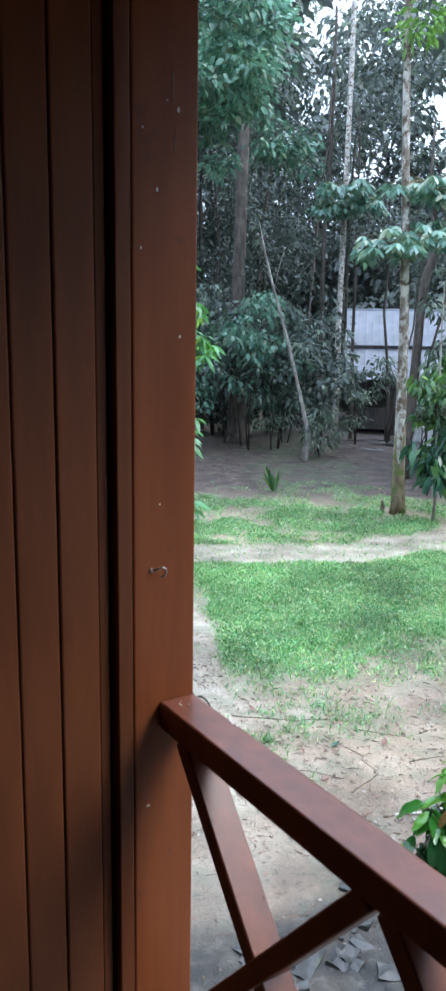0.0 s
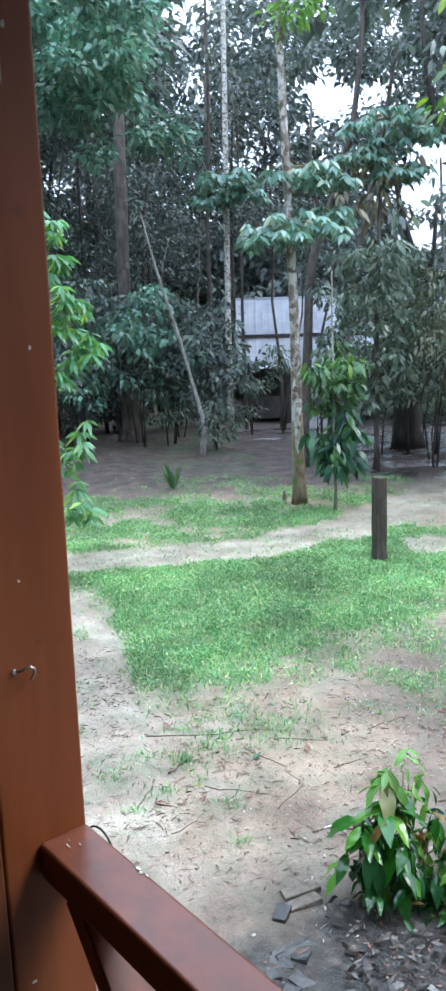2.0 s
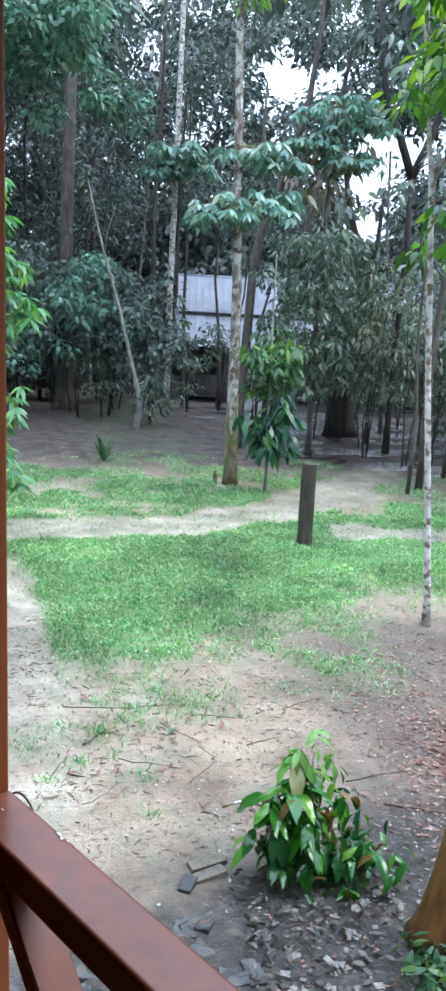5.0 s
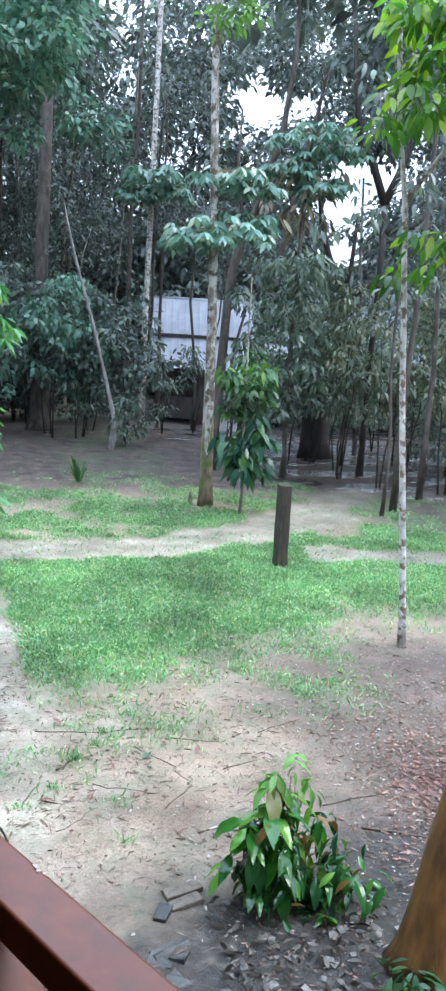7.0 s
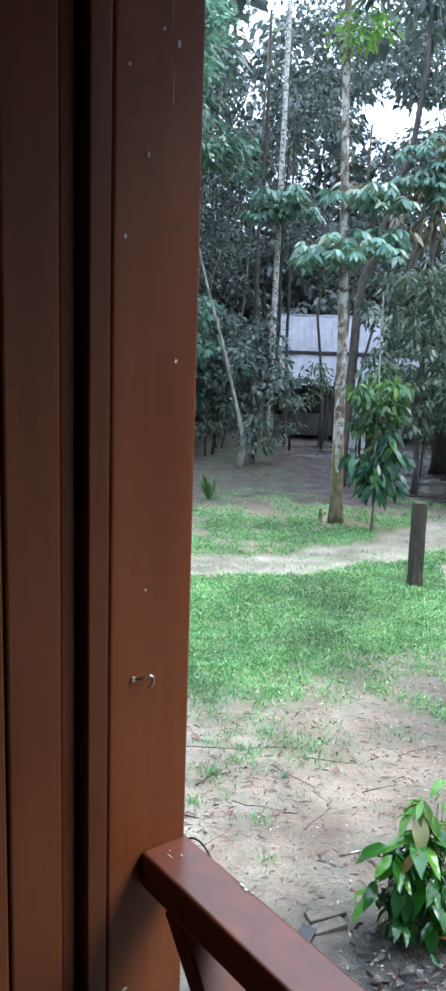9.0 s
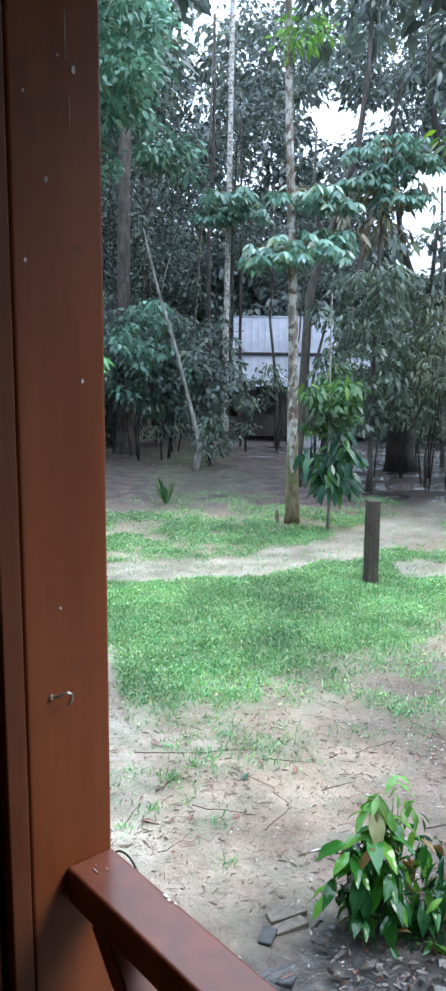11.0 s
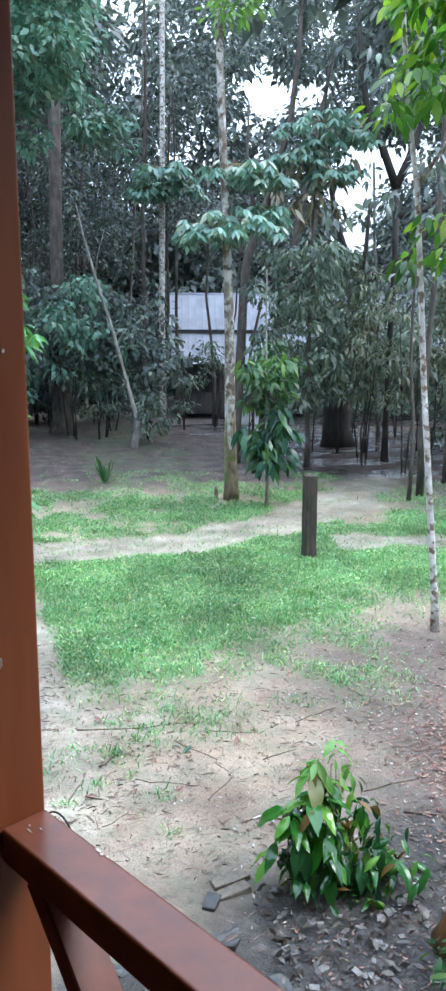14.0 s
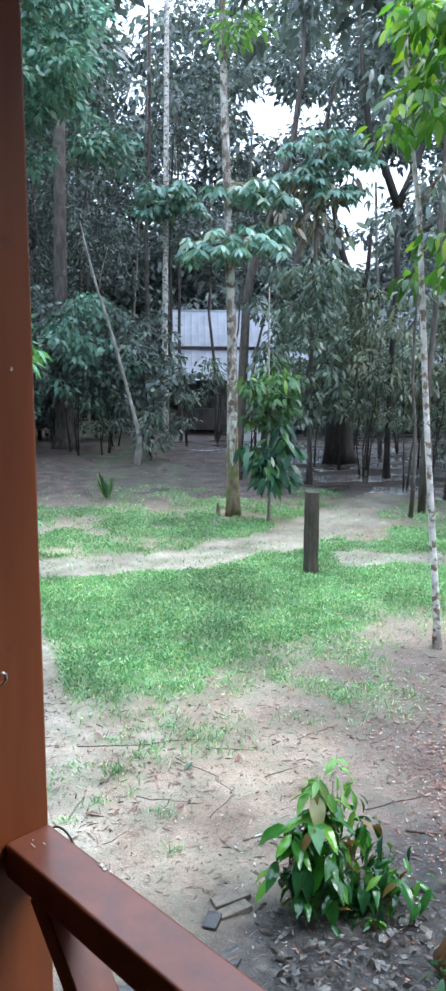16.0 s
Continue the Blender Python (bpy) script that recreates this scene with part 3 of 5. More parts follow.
part("batten", block(-0.033, -0.014, -0.095, -0.0785, 0.9, CEIL_Z + 0.05, 0.002), paint_wall, end_wall)
back_wall = placed(tagged(part("wall_back", block(-0.105, 3.6, -2.35, -2.25, 0.9, CEIL_Z + 0.05, 0.0), inner_mat), "unseen brown back wall of the veranda, darkened against bounce light", "wall", kind="structure"))
far_wall = placed(tagged(part("wall_far_end", block(3.5, 3.6, -2.25, 0.06, 0.9, CEIL_Z + 0.05, 0.0), inner_mat), "unseen brown far end wall of the veranda, darkened against bounce light", "wall", kind="structure"))
floor = placed(tagged(part("floor", block(-0.10, 3.5, -2.25, 0.10, FLOOR_Z - 0.10, FLOOR_Z - 0.03, 0.0), gap_mat), "brown timber board floor of the veranda", "floor", kind="structure"))
board_me = bpy.data.meshes.new("board")
bd = block(-0.02, 3.5, 0.0, 0.117, FLOOR_Z - 0.028, FLOOR_Z, 0.003, 1)
bd.to_mesh(board_me)
bd.free()
for k in range(19):
    o = part("board", board_me, floor_mat, floor)
    o.location = (0, -2.24 + 0.122 * k, 0)
ceiling = placed(tagged(part("ceiling", block(-0.7, 4.0, -2.5, 0.62, CEIL_Z + 0.05, CEIL_Z + 0.12, 0.0), ceiling_mat), "dark timber veranda ceiling under the roof", "ceiling", kind="structure"))


cabin_roof = placed(thing("cabin_roof", "sloping metal roof over the timber veranda", "roof", kind="structure"))
for k in range(5):
    o = part("roof_panel", brace(-2.6, 4.35, 0.66, CEIL_Z + 0.15, 0.02, 0.0, 0.93), zinc, cabin_roof)
    o.matrix_basis = Matrix.Rotation(radians(90), 4, "Z") @ Matrix.Translation((0, -4.0 + 0.94 * k, 0))
for su in (-0.05, 1.7, 3.45):
    for sw in (-2.25, 0.0):
        if su < 0 and sw > -1:
            continue
        o = placed(tagged(part("stilt", block(su - 0.06, su + 0.06, sw - 0.055, sw + 0.055, -0.1, FLOOR_Z - 0.1, 0.004), paint_post), "brown square timber stilt under the cabin floor", "stilt", "stilts of the cabin"))
        o.matrix_basis = VER

# ---- yard things ----
gate_post = thing("wooden_post", "weathered dark square wooden post standing in grass", "post", (2.865, 8.82, ground_z(2.865, 8.82)), turn=14)
bm = bmesh.new()
rings = []
for i in range(13):
    z = -0.1 + i * 1.075 / 12
    half = 0.066 + 0.006 * noise.noise(Vector((z * 4, 2, 0))) + (0.006 if i < 3 else 0)
    ring = []
    for k in range(16):
        a = 2 * math.pi * k / 16
        c, s = math.cos(a), math.sin(a)
        q = half / max(abs(c), abs(s)) ** 0.8
        q *= 1 + 0.05 * noise.noise(Vector((c * 3, s * 3, z * 2.5)))
        top = 0.02 * noise.noise(Vector((c * 2, s * 2, 9))) if i == 12 else 0
        ring.append(bm.verts.new((c * q - 0.012 * z, s * q, z + top)))
    rings.append(ring)
for a, b in zip(rings, rings[1:]):
    for k in range(16):
        bm.faces.new((a[k], a[(k + 1) % 16], b[(k + 1) % 16], b[k]))
bm.faces.new(rings[-1])
part("shaft", bm, stump_mat, gate_post)

log = thing("leaning_log", "orange-brown wet leaning log near the veranda", "log", (1.735, 2.90, -0.05))
part("trunk", tube([(0, 0, 0), (0.025, 0, 0.1), (0.06, 0, 0.3), (0.105, 0.0, 0.55), (0.2, 0.02, 1.0), (0.28, 0.04, 1.4)], [0.17, 0.145, 0.135, 0.13, 0.125, 0.12], 18, 0.12), log_mat, log)

# bricks and broken concrete beside the cabin
def rubble(sx, sy, sz, seed, cuts=4):
    own = bmesh.new()
    bmesh.ops.create_cube(own, size=1)
    bmesh.ops.subdivide_edges(own, edges=own.edges[:], cuts=cuts, use_grid_fill=True)
    for v in own.verts:
        v.co = Vector((v.co.x * sx, v.co.y * sy, v.co.z * sz))
        q = v.co * 7 + Vector((seed, 0, 0))
        v.co += Vector((noise.noise(q), noise.noise(q + Vector((5, 1, 0))), 0)) * min(sx, sy) * 0.16
        v.co.z += (noise.noise(q * 2.2) * 0.5 + noise.noise(q * 5) * 0.25) * sz * 0.8
    return own


def old_brick(sx, sy, sz, seed):
    """A brick with worn, chipped edges."""
    own = block(-sx / 2, sx / 2, -sy / 2, sy / 2, -sz / 2, sz / 2, 0.006, 2)
    for v in own.verts:
        q = v.co * 9 + Vector((seed, 0, 0))
        v.co += Vector((noise.noise(q), noise.noise(q + Vector((3, 0, 0))), noise.noise(q + Vector((0, 5, 0))))) * 0.012
    return own


for k, (x, y, tz, bl) in enumerate(((0.80, 3.57, 16, 0.2), (0.80, 3.488, 19, 0.17), (0.675, 3.43, 62, 0.11))):
    b = tagged(part("brick", old_brick(bl, 0.066, 0.07, k * 7.7), brick_mat if k < 2 else concrete_mat), "old brown brick sunk in wet sand", "brick", "bricks in the sand")
    b.matrix_basis = pose(x, y, ground_z(x, y) - 0.012, R.uniform(-2, 2), R.uniform(-2, 2), tz)
for k in range(30):
    x, y = R.uniform(0.05, 0.95), R.uniform(2.5, 3.3)
    if y > 3.05 + 0.3 * x:
        continue
    sx, sy, sz = R.uniform(0.05, 0.2), R.uniform(0.04, 0.12), R.uniform(0.05, 0.09)
    st = tagged(part("stone", rubble(sx, sy, sz, k * 3.3, 2), concrete_mat), "dark mossy broken stone sunk in wet ground", "stone", "stones beside the cabin")
    st.matrix_basis = pose(x, y, ground_z(x, y) - 0.36 * sz, R.uniform(-9, 9), R.uniform(-9, 9), R.uniform(0, 180))
for k in range(70):
    x, y = R.uniform(0.95, 1.8), R.uniform(2.55, 3.25)
    s = R.uniform(0.01, 0.034)
    p = tagged(part("pebble", rubble(s * 1.4, s, s * 0.7, k, 2), pebble_mat), "small pale pebble on wet soil", "pebble", "pebbles under the bush")
    p.matrix_basis = pose(x, y, ground_z(x, y) + 0.1 * s, 0, 0, R.uniform(0, 180))

# twigs
TWIGS = [((0.22, 4.74), (0.39, 4.90), 0.012, 0.02), ((0.10, 5.22), (0.95, 5.18), 0.007, 0.16), ((0.55, 5.25), (0.42, 4.95), 0.006, 0.03), ((0.98, 5.08), (1.30, 5.0), 0.006, 0.03), ((0.72, 4.98), (1.02, 4.52), 0.005, 0.12),
         ((0.42, 4.57), (0.74, 4.45), 0.005, 0.05), ((0.83, 4.28), (1.02, 4.50), 0.006, 0.03), ((0.20, 4.12), (0.44, 4.32), 0.004, 0.05), ((0.02, 4.38), (0.12, 4.62), 0.008, 0.02),
         ((0.12, 4.43), (0.22, 4.38), 0.01, 0.01), ((1.9, 3.95), (2.3, 3.8), 0.014, 0.02), ((1.75, 4.2), (2.2, 4.28), 0.009, 0.03), ((1.25, 4.65), (1.5, 4.75), 0.006, 0.03), ((1.6, 5.1), (1.95, 5.25), 0.006, 0.02), ((2.4, 5.0), (2.7, 5.3), 0.008, 0.02)]
for k, (a, b, r, stray) in enumerate(TWIGS):
    pts = wander((a[0], a[1], 0), (b[0], b[1], 0), 7, stray, k * 1.7)
    o = tagged(part("twig", tube([(p.x, p.y, ground_z(p.x, p.y) + r * 0.5) for p in pts], [0.62 * r * (1 - 0.55 * i / 7) for i in range(8)], 6), twig_mat), "thin dead twig lying on wet sand", "twig", "fallen twigs")


HOLES = [((2.55, 26, 11.6), (0.75, 60, 1.5)), ((2.2, 26, 9.75), (0.85, 60, 0.7)), ((6.7, 26, 9.5), (1.15, 60, 1.5)), ((8.0, 26, 9.9), (0.8, 60, 0.7)), ((5.6, 26, 7.3), (0.8, 60, 0.7)), ((9.8, 26, 7.5), (2.4, 60, 2.0)), ((11.6, 26, 7.9), (1.1, 60, 1.3)), ((-1.5, 26, 7.6), (0.7, 60, 0.7)), ((3.2, 26, 6.4), (0.55, 60, 0.5)), ((9.4, 26, 5.6), (1.6, 60, 1.0)), ((3.9, 26, 11.0), (0.5, 60, 1.1)), ((4.4, 26, 8.3), (0.4, 60, 0.9))]


def open_place(x, y, z):
    for (cx, cy, cz), (ax, ay, az) in HOLES:
        k = y / cy
        if ((x - cx * k) / ax) ** 2 + ((y - cy) / ay) ** 2 + ((z - 2.7 - (cz - 2.7) * k) / az) ** 2 < 1 + 0.5 * lump(x * 2, z * 2, 1.0, 5):
            return True
    return False


pale = wander((0.97, 4.03, 0), (1.36, 4.13, 0), 7, 0.03, 5.5)
tagged(part("stick", tube([(p.x, p.y, ground_z(p.x, p.y) + 0.006) for p in pale], [0.006, 0.006, 0.0055, 0.005, 0.005, 0.004, 0.004, 0.003], 6), bark_white), "pale peeled stick lying on wet sand", "stick")


# ---- plants ----
def stemmed_tree(name, label, at, path, radii, bark, sides=12, rough=0.1, group=""):
    x, y = at
    t = thing(name, label, "tree", (x, y, ground_z(x, y) - 0.03), group)
    part("trunk", tube(path, radii, sides, rough, seed=x), bark, t)
    return t


def taper(n, r0, r1, flare=1.5):
    return [(r0 + (r1 - r0) * i / (n - 1)) * (flare if i == 0 else (1 + (flare - 1) * 0.3 if i == 1 else 1)) for i in range(n)]


def add_umbrella(tree, centres, leaflet=0.19, width=0.072, stalks=22, radius=0.62, root=None, mat=None, dead=0.0):
    for c in centres:
        P, A, L, Wd, ends = umbrella_data(c[:3], c[3] if len(c) > 3 else radius, stalks, leaflet, width)
        part("crown", leaf_mesh("crown", P, A, L, Wd, 0.10, 0.3), mat or leaf_umbrella, tree, "umbrella of drooping palmate leaves")
        b = bmesh.new()
        for e in ends:
            tube([c[:3], Vector(c[:3]).lerp(Vector(e), 0.5) + Vector((0, 0, 0.03)), e], [0.008, 0.006, 0.004], 5, bm=b)
        if root:
            tube([root, Vector(root).lerp(Vector(c[:3]), 0.5), c[:3]], [0.025, 0.018, 0.01], 6, bm=b)
        part("limb", b, bark_moss, tree)


# main pale-barked tree beside the path
px, py = 2.70, 12.28
main_tree = stemmed_tree("tree", "slender tree with pale mottled bark and mossy foot", (px, py), [(0, 0, 0), (0.0, 0, 0.25), (-0.02, 0, 0.9), (-0.03, 0, 1.8), (-0.05, 0, 2.7), (-0.10, 0.02, 4.0), (-0.16, 0.02, 5.2), (-0.22, 0, 6.5), (-0.28, 0, 8.5), (-0.3, 0.1, 11)],
                         [0.135, 0.105, 0.088, 0.08, 0.073, 0.064, 0.056, 0.052, 0.046, 0.035], bark_pale, 16, 0.12)
part("moss_sleeve", tube([(0, 0, 0.02), (0.0, 0, 0.25), (-0.02, 0, 0.9), (-0.03, 0, 1.6)], [0.138, 0.109, 0.091, 0.077], 16, 0.22, seed=4), bark_moss, main_tree, "green moss on the trunk's foot")
add_umbrella(main_tree, [(-0.05, -0.15, 4.15, 0.75), (0.35, 0.1, 4.3, 0.6), (-0.35, 0.0, 4.05, 0.45)], root=(-0.1, 0.02, 4.0), stalks=30)
add_umbrella(main_tree, [(0.15, 0.1, 4.95, 0.6), (0.45, 0.0, 4.8, 0.4)], root=(-0.15, 0.02, 4.9), stalks=20)
cc = [(R.uniform(-1.3, 1.2), R.uniform(-0.8, 0.8), R.uniform(7.4, 10.0)) for _ in range(34)]
part("crown", leaf_mesh("crown", *cluster_leaves(cc, 0.4, 34, 0.2, 0.085)), leaf_forest_hazed, main_tree)
part("crown", leaf_mesh("crown", *cluster_leaves([(-0.25, -0.3, 6.75), (-0.1, -0.3, 7.0), (0.1, -0.3, 6.9)], 0.34, 44, 0.15, 0.06)), leaf_young, main_tree, "pale young leaves")

# straight white-stemmed tree
tx, ty = 2.82, 21.0
thin_tree = stemmed_tree("tree", "straight thin tree with whitish bark in the wood", (tx, ty), [(0, 0, 0), (0, 0, 1), (0.0, 0, 3), (0.02, 0, 5), (0.05, 0, 8), (0.06, 0, 11), (0.1, 0, 14)], taper(7, 0.082, 0.055, 1.2), bark_white, 12, 0.08)
add_umbrella(thin_tree, [(-0.05, -0.6, 6.2, 0.75), (0.3, -0.5, 5.9, 0.6), (-0.35, -0.5, 5.8, 0.5)], leaflet=0.25, width=0.1, stalks=28, root=(0.02, 0, 5.6))

# leaning tree
lx, ly = 1.75, 17.5
lean_tree = stemmed_tree("tree", "thin pale leaning tree in the wood", (lx, ly), [(-0.03, 0, 0), (0.02, 0, 0.3), (0.06, 0, 0.6), (-0.16, 0, 1.5), (-0.45, 0, 2.6), (-0.76, 0, 3.6), (-0.98, 0, 4.4), (-1.1, 0.1, 5.0)], [0.09, 0.07, 0.048, 0.037, 0.033, 0.029, 0.024, 0.007], bark_silver, 10, 0.12)
part("limb", tube([(-0.76, 0, 3.6), (-0.7, 0, 4.0), (-0.55, 0.1, 4.5)], [0.014, 0.01, 0.006], 6), bark_silver, lean_tree)
part("crown", leaf_mesh("crown", *cluster_leaves([(-1.1, 0.1, 4.95), (-1.0, 0, 4.6), (-0.55, 0.1, 4.5), (-1.2, 0.1, 5.2)], 0.22, 16, 0.13, 0.05)), leaf_under_hazed, lean_tree)
part("foliage", leaf_mesh("foliage", *cluster_leaves([(0.12, -0.05, 0.55), (0.2, -0.1, 0.8), (0.0, -0.1, 0.7)], 0.18, 14, 0.13, 0.05, down=0.7)), leaf_under_hazed, lean_tree, "leafy shoots at the trunk's foot")

# big dark tree
dx, dy = 0.28, 20.5
dark_tree = stemmed_tree("tree", "large dark-barked tree in the shade", (dx, dy), [(0, 0, 0), (0, 0, 0.4), (0.02, 0, 1.5), (0.0, 0, 4), (0.05, 0, 7), (0.1, 0.1, 12)], [0.38, 0.24, 0.18, 0.15, 0.13, 0.10], bark_dark, 16, 0.2)

# brown trunk that leans away behind the pale tree
brown_tree = stemmed_tree("tree", "brown leaning tree behind the pale mottled trunk", (3.47, 15.5), [(0, 0, 0), (0.03, 0, 0.7), (0.1, 0, 2.1), (0.14, 0, 3.2), (0.2, 0, 3.8), (0.42, 0, 4.5), (0.7, 0, 5.2), (0.98, 0, 6.3), (1.15, 0.1, 7.6), (1.2, 0.2, 9.5)],
                          [0.13, 0.1, 0.09, 0.085, 0.08, 0.072, 0.065, 0.055, 0.045, 0.03], bark_dark, 12, 0.18)
part("limb", tube([(0.42, 0, 4.5), (0.2, 0.1, 5.3), (0.25, 0.2, 6.6)], [0.04, 0.03, 0.018], 7), bark_dark, brown_tree)
cc = [(R.gauss(0.9, 0.6), R.gauss(0.2, 0.4), R.uniform(6.9, 9.3)) for _ in range(30)]
cc = [c for c in cc if not open_place(3.47 + c[0], 15.5 + c[1], c[2])]
part("crown", leaf_mesh("crown", *cluster_leaves(cc, 0.38, 30, 0.2, 0.085, down=0.6)), leaf_under_hazed, brown_tree)

# young tree with big drooping leaves
sx, sy = 3.06, 11.5
sapling = stemmed_tree("sapling", "young tree with large drooping dark green leaves", (sx, sy), [(0, 0, 0), (0.01, 0, 0.5), (-0.02, 0, 1.2), (-0.03, 0, 2.0), (-0.05, 0, 2.8), (-0.05, 0, 3.4)], [0.03, 0.02, 0.018, 0.014, 0.01, 0.006], bark_silver, 8, 0.1)
cc = [(R.gauss(0.0, 0.13), R.gauss(0, 0.13), R.uniform(0.75, 1.5)) for _ in range(26)]
P, A, L, Wd = cluster_leaves(cc, 0.19, 15, 0.22, 0.085, down=1.1)
part("crown", leaf_mesh("crown", P, A, L, Wd, 0.1, 0.2), leaf_deep, sapling, "large dark hanging leaves")
cc = [(R.gauss(0.0, 0.2), R.gauss(0, 0.2), R.uniform(1.5, 2.35)) for _ in range(22)]
P, A, L, Wd = cluster_leaves(cc, 0.22, 22, 0.15, 0.055, down=0.6)
part("crown", leaf_mesh("crown", P, A, L, Wd), leaf_sapling, sapling)

# tiered tree with an umbrella top and dead fronds
mx, my = 4.72, 14.8
tier_tree = stemmed_tree("tree", "slim tree with tiers of leaves and dead hanging fronds", (mx, my), [(0, 0, 0), (0, 0, 0.5), (-0.05, 0, 1.6), (-0.02, 0, 3), (0.0, 0, 4.4), (0.05, 0, 5.8)], [0.07, 0.05, 0.045, 0.042, 0.038, 0.03], bark_dark, 10, 0.12)
add_umbrella(tier_tree, [(0.05, -0.1, 6.1, 0.85), (0.5, 0, 5.9, 0.6), (-0.3, 0, 5.6, 0.5), (0.3, -0.2, 5.3, 0.5)], leaflet=0.2, width=0.075, stalks=30, root=(0.05, 0, 5.8))
P, A, L, Wd = cluster_leaves([(R.gauss(0.15, 0.35), R.gauss(0, 0.2), R.uniform(4.6, 5.5)) for _ in range(14)], 0.25, 9, 0.3, 0.075, down=1.3)
part("dead_fronds", leaf_mesh("dead_fronds", P, A, L, Wd, 0.1, 0.1), leaf_dead, tier_tree, "brown withered hanging leaves")
cc = [(R.gauss(-0.05, 0.5), R.gauss(0, 0.4), R.uniform(1.2, 4.0)) for _ in range(95)]
part("crown", leaf_mesh("crown", *cluster_leaves(cc, 0.26, 30, 0.14, 0.06, down=0.7)), leaf_grey, tier_tree)

# thick dark trunk that forks
bx, by = 6.15, 17.2
fork_tree = stemmed_tree("tree", "thick dark forked tree by wet ground", (bx, by), [(0, 0, 0), (-0.02, 0, 0.4), (0.0, 0, 1.3), (0.12, 0, 2.4), (0.42, 0, 3.5)], [0.40, 0.31, 0.27, 0.17, 0.11], bark_black, 16, 0.3)
part("limb", tube([(0.42, 0, 3.5), (0.1, 0, 4.0), (-0.2, 0, 4.8), (-0.35, 0, 5.6), (-0.5, 0, 7)], [0.1, 0.07, 0.06, 0.05, 0.03], 8), bark_black, fork_tree)
part("limb", tube([(0.42, 0, 3.5), (0.9, 0, 3.75), (1.5, 0, 4.1), (2.2, 0, 5.2)], [0.11, 0.09, 0.08, 0.05], 8), bark_black, fork_tree)
part("limb", tube([(0.3, 0, 3.1), (0.5, 0, 4.2), (0.55, 0, 5.2)], [0.06, 0.05, 0.03], 8), bark_black, fork_tree)
rx, ry = 6.35, 15.0
y_tree = stemmed_tree("tree", "dark tree branching against the sky", (rx, ry), [(0, 0, 0), (0, 0, 0.6), (0.0, 0, 2.5), (0.03, 0, 3.8), (-0.02, 0, 5.2)], [0.09, 0.06, 0.055, 0.055, 0.06], bark_black, 12, 0.2)
part("limb", tube([(-0.02, 0, 5.1), (-0.3, 0, 5.75), (-0.6, 0, 6.2), (-0.75, 0, 7.0), (-0.9, 0, 8.2)], [0.08, 0.07, 0.06, 0.05, 0.03], 8), bark_black, y_tree)
part("limb", tube([(-0.02, 0, 5.1), (0.2, 0, 5.6), (0.45, 0, 6.3), (0.6, 0, 7.6)], [0.08, 0.07, 0.055, 0.04], 8), bark_black, y_tree)
part("limb", tube([(0.0, 0, 4.6), (0.6, 0, 4.75), (1.2, 0, 5.3)], [0.06, 0.05, 0.03], 8), bark_black, y_tree)
cc = [(R.uniform(-1.6, 2.6), R.uniform(-1, 1), R.uniform(6.6, 10)) for _ in range(60)]
cc = [c for c in cc if rx + c[0] > 5.4 and c[2] > 7.0 and not open_place(rx + c[0], ry + c[1], c[2])]
part("crown", leaf_mesh("crown", *cluster_leaves(cc, 0.45, 30, 0.18, 0.075)), leaf_forest_hazed, y_tree)

# white mottled tree near the veranda
wx, wy = 3.32, 6.5
white_tree = stemmed_tree("tree", "thin white mottled tree with bright green leaves", (wx, wy), [(0, 0, 0), (-0.02, 0, 0.3), (-0.14, 0, 1.35), (-0.24, 0, 2.2), (-0.32, 0, 3.05), (-0.40, 0, 3.8), (-0.51, 0, 4.4), (-0.6, 0, 5.2), (-0.65, 0, 6.2)], [0.048, 0.032, 0.027, 0.025, 0.024, 0.022, 0.02, 0.018, 0.012], bark_white, 12, 0.12)
part("limb", tube([(-0.4, 0, 3.8), (-0.1, -0.15, 4.3), (0.3, -0.3, 4.9)], [0.02, 0.016, 0.01], 7), bark_white, white_tree)
cc = [(R.uniform(-0.75, 0.9), R.uniform(-1.3, 0.3), R.uniform(4.25, 5.4)) for _ in range(44)] + [(-0.7, -0.5, 4.5), (-0.55, -0.6, 4.35)]
part("crown", leaf_mesh("crown", *cluster_leaves(cc, 0.24, 34, 0.135, 0.06, down=0.7)), leaf_bright, white_tree)
cc = [(R.uniform(-0.45, 0.4), R.uniform(-0.3, 0.1), R.uniform(3.15, 3.6)) for _ in range(9)]
part("crown", leaf_mesh("crown", *cluster_leaves(cc, 0.2, 22, 0.14, 0.055, down=0.8)), leaf_bright, white_tree)


R2 = random.Random(41)
sprays = [(R2.uniform(-0.1, 1.0), R2.uniform(-1.4, 0.2), R2.uniform(4.1, 5.3)) for _ in range(16)]
part("crown", leaf_mesh("crown", *cluster_leaves(sprays, 0.24, 34, 0.135, 0.06, down=0.7)), leaf_bright, white_tree)


def whorl_data(c, n, L, W):
    P, A, Ls, Ws = [], [], [], []
    for j in range(n):
        b = 2 * math.pi * (j + R.uniform(-0.25, 0.25)) / n
        P.append(c)
        A.append((math.cos(b), math.sin(b), R.uniform(-0.9, 0.15)))
        s = R.uniform(0.7, 1.1)
        Ls.append(L * s)
        Ws.append(W * s)
    return P, A, Ls, Ws


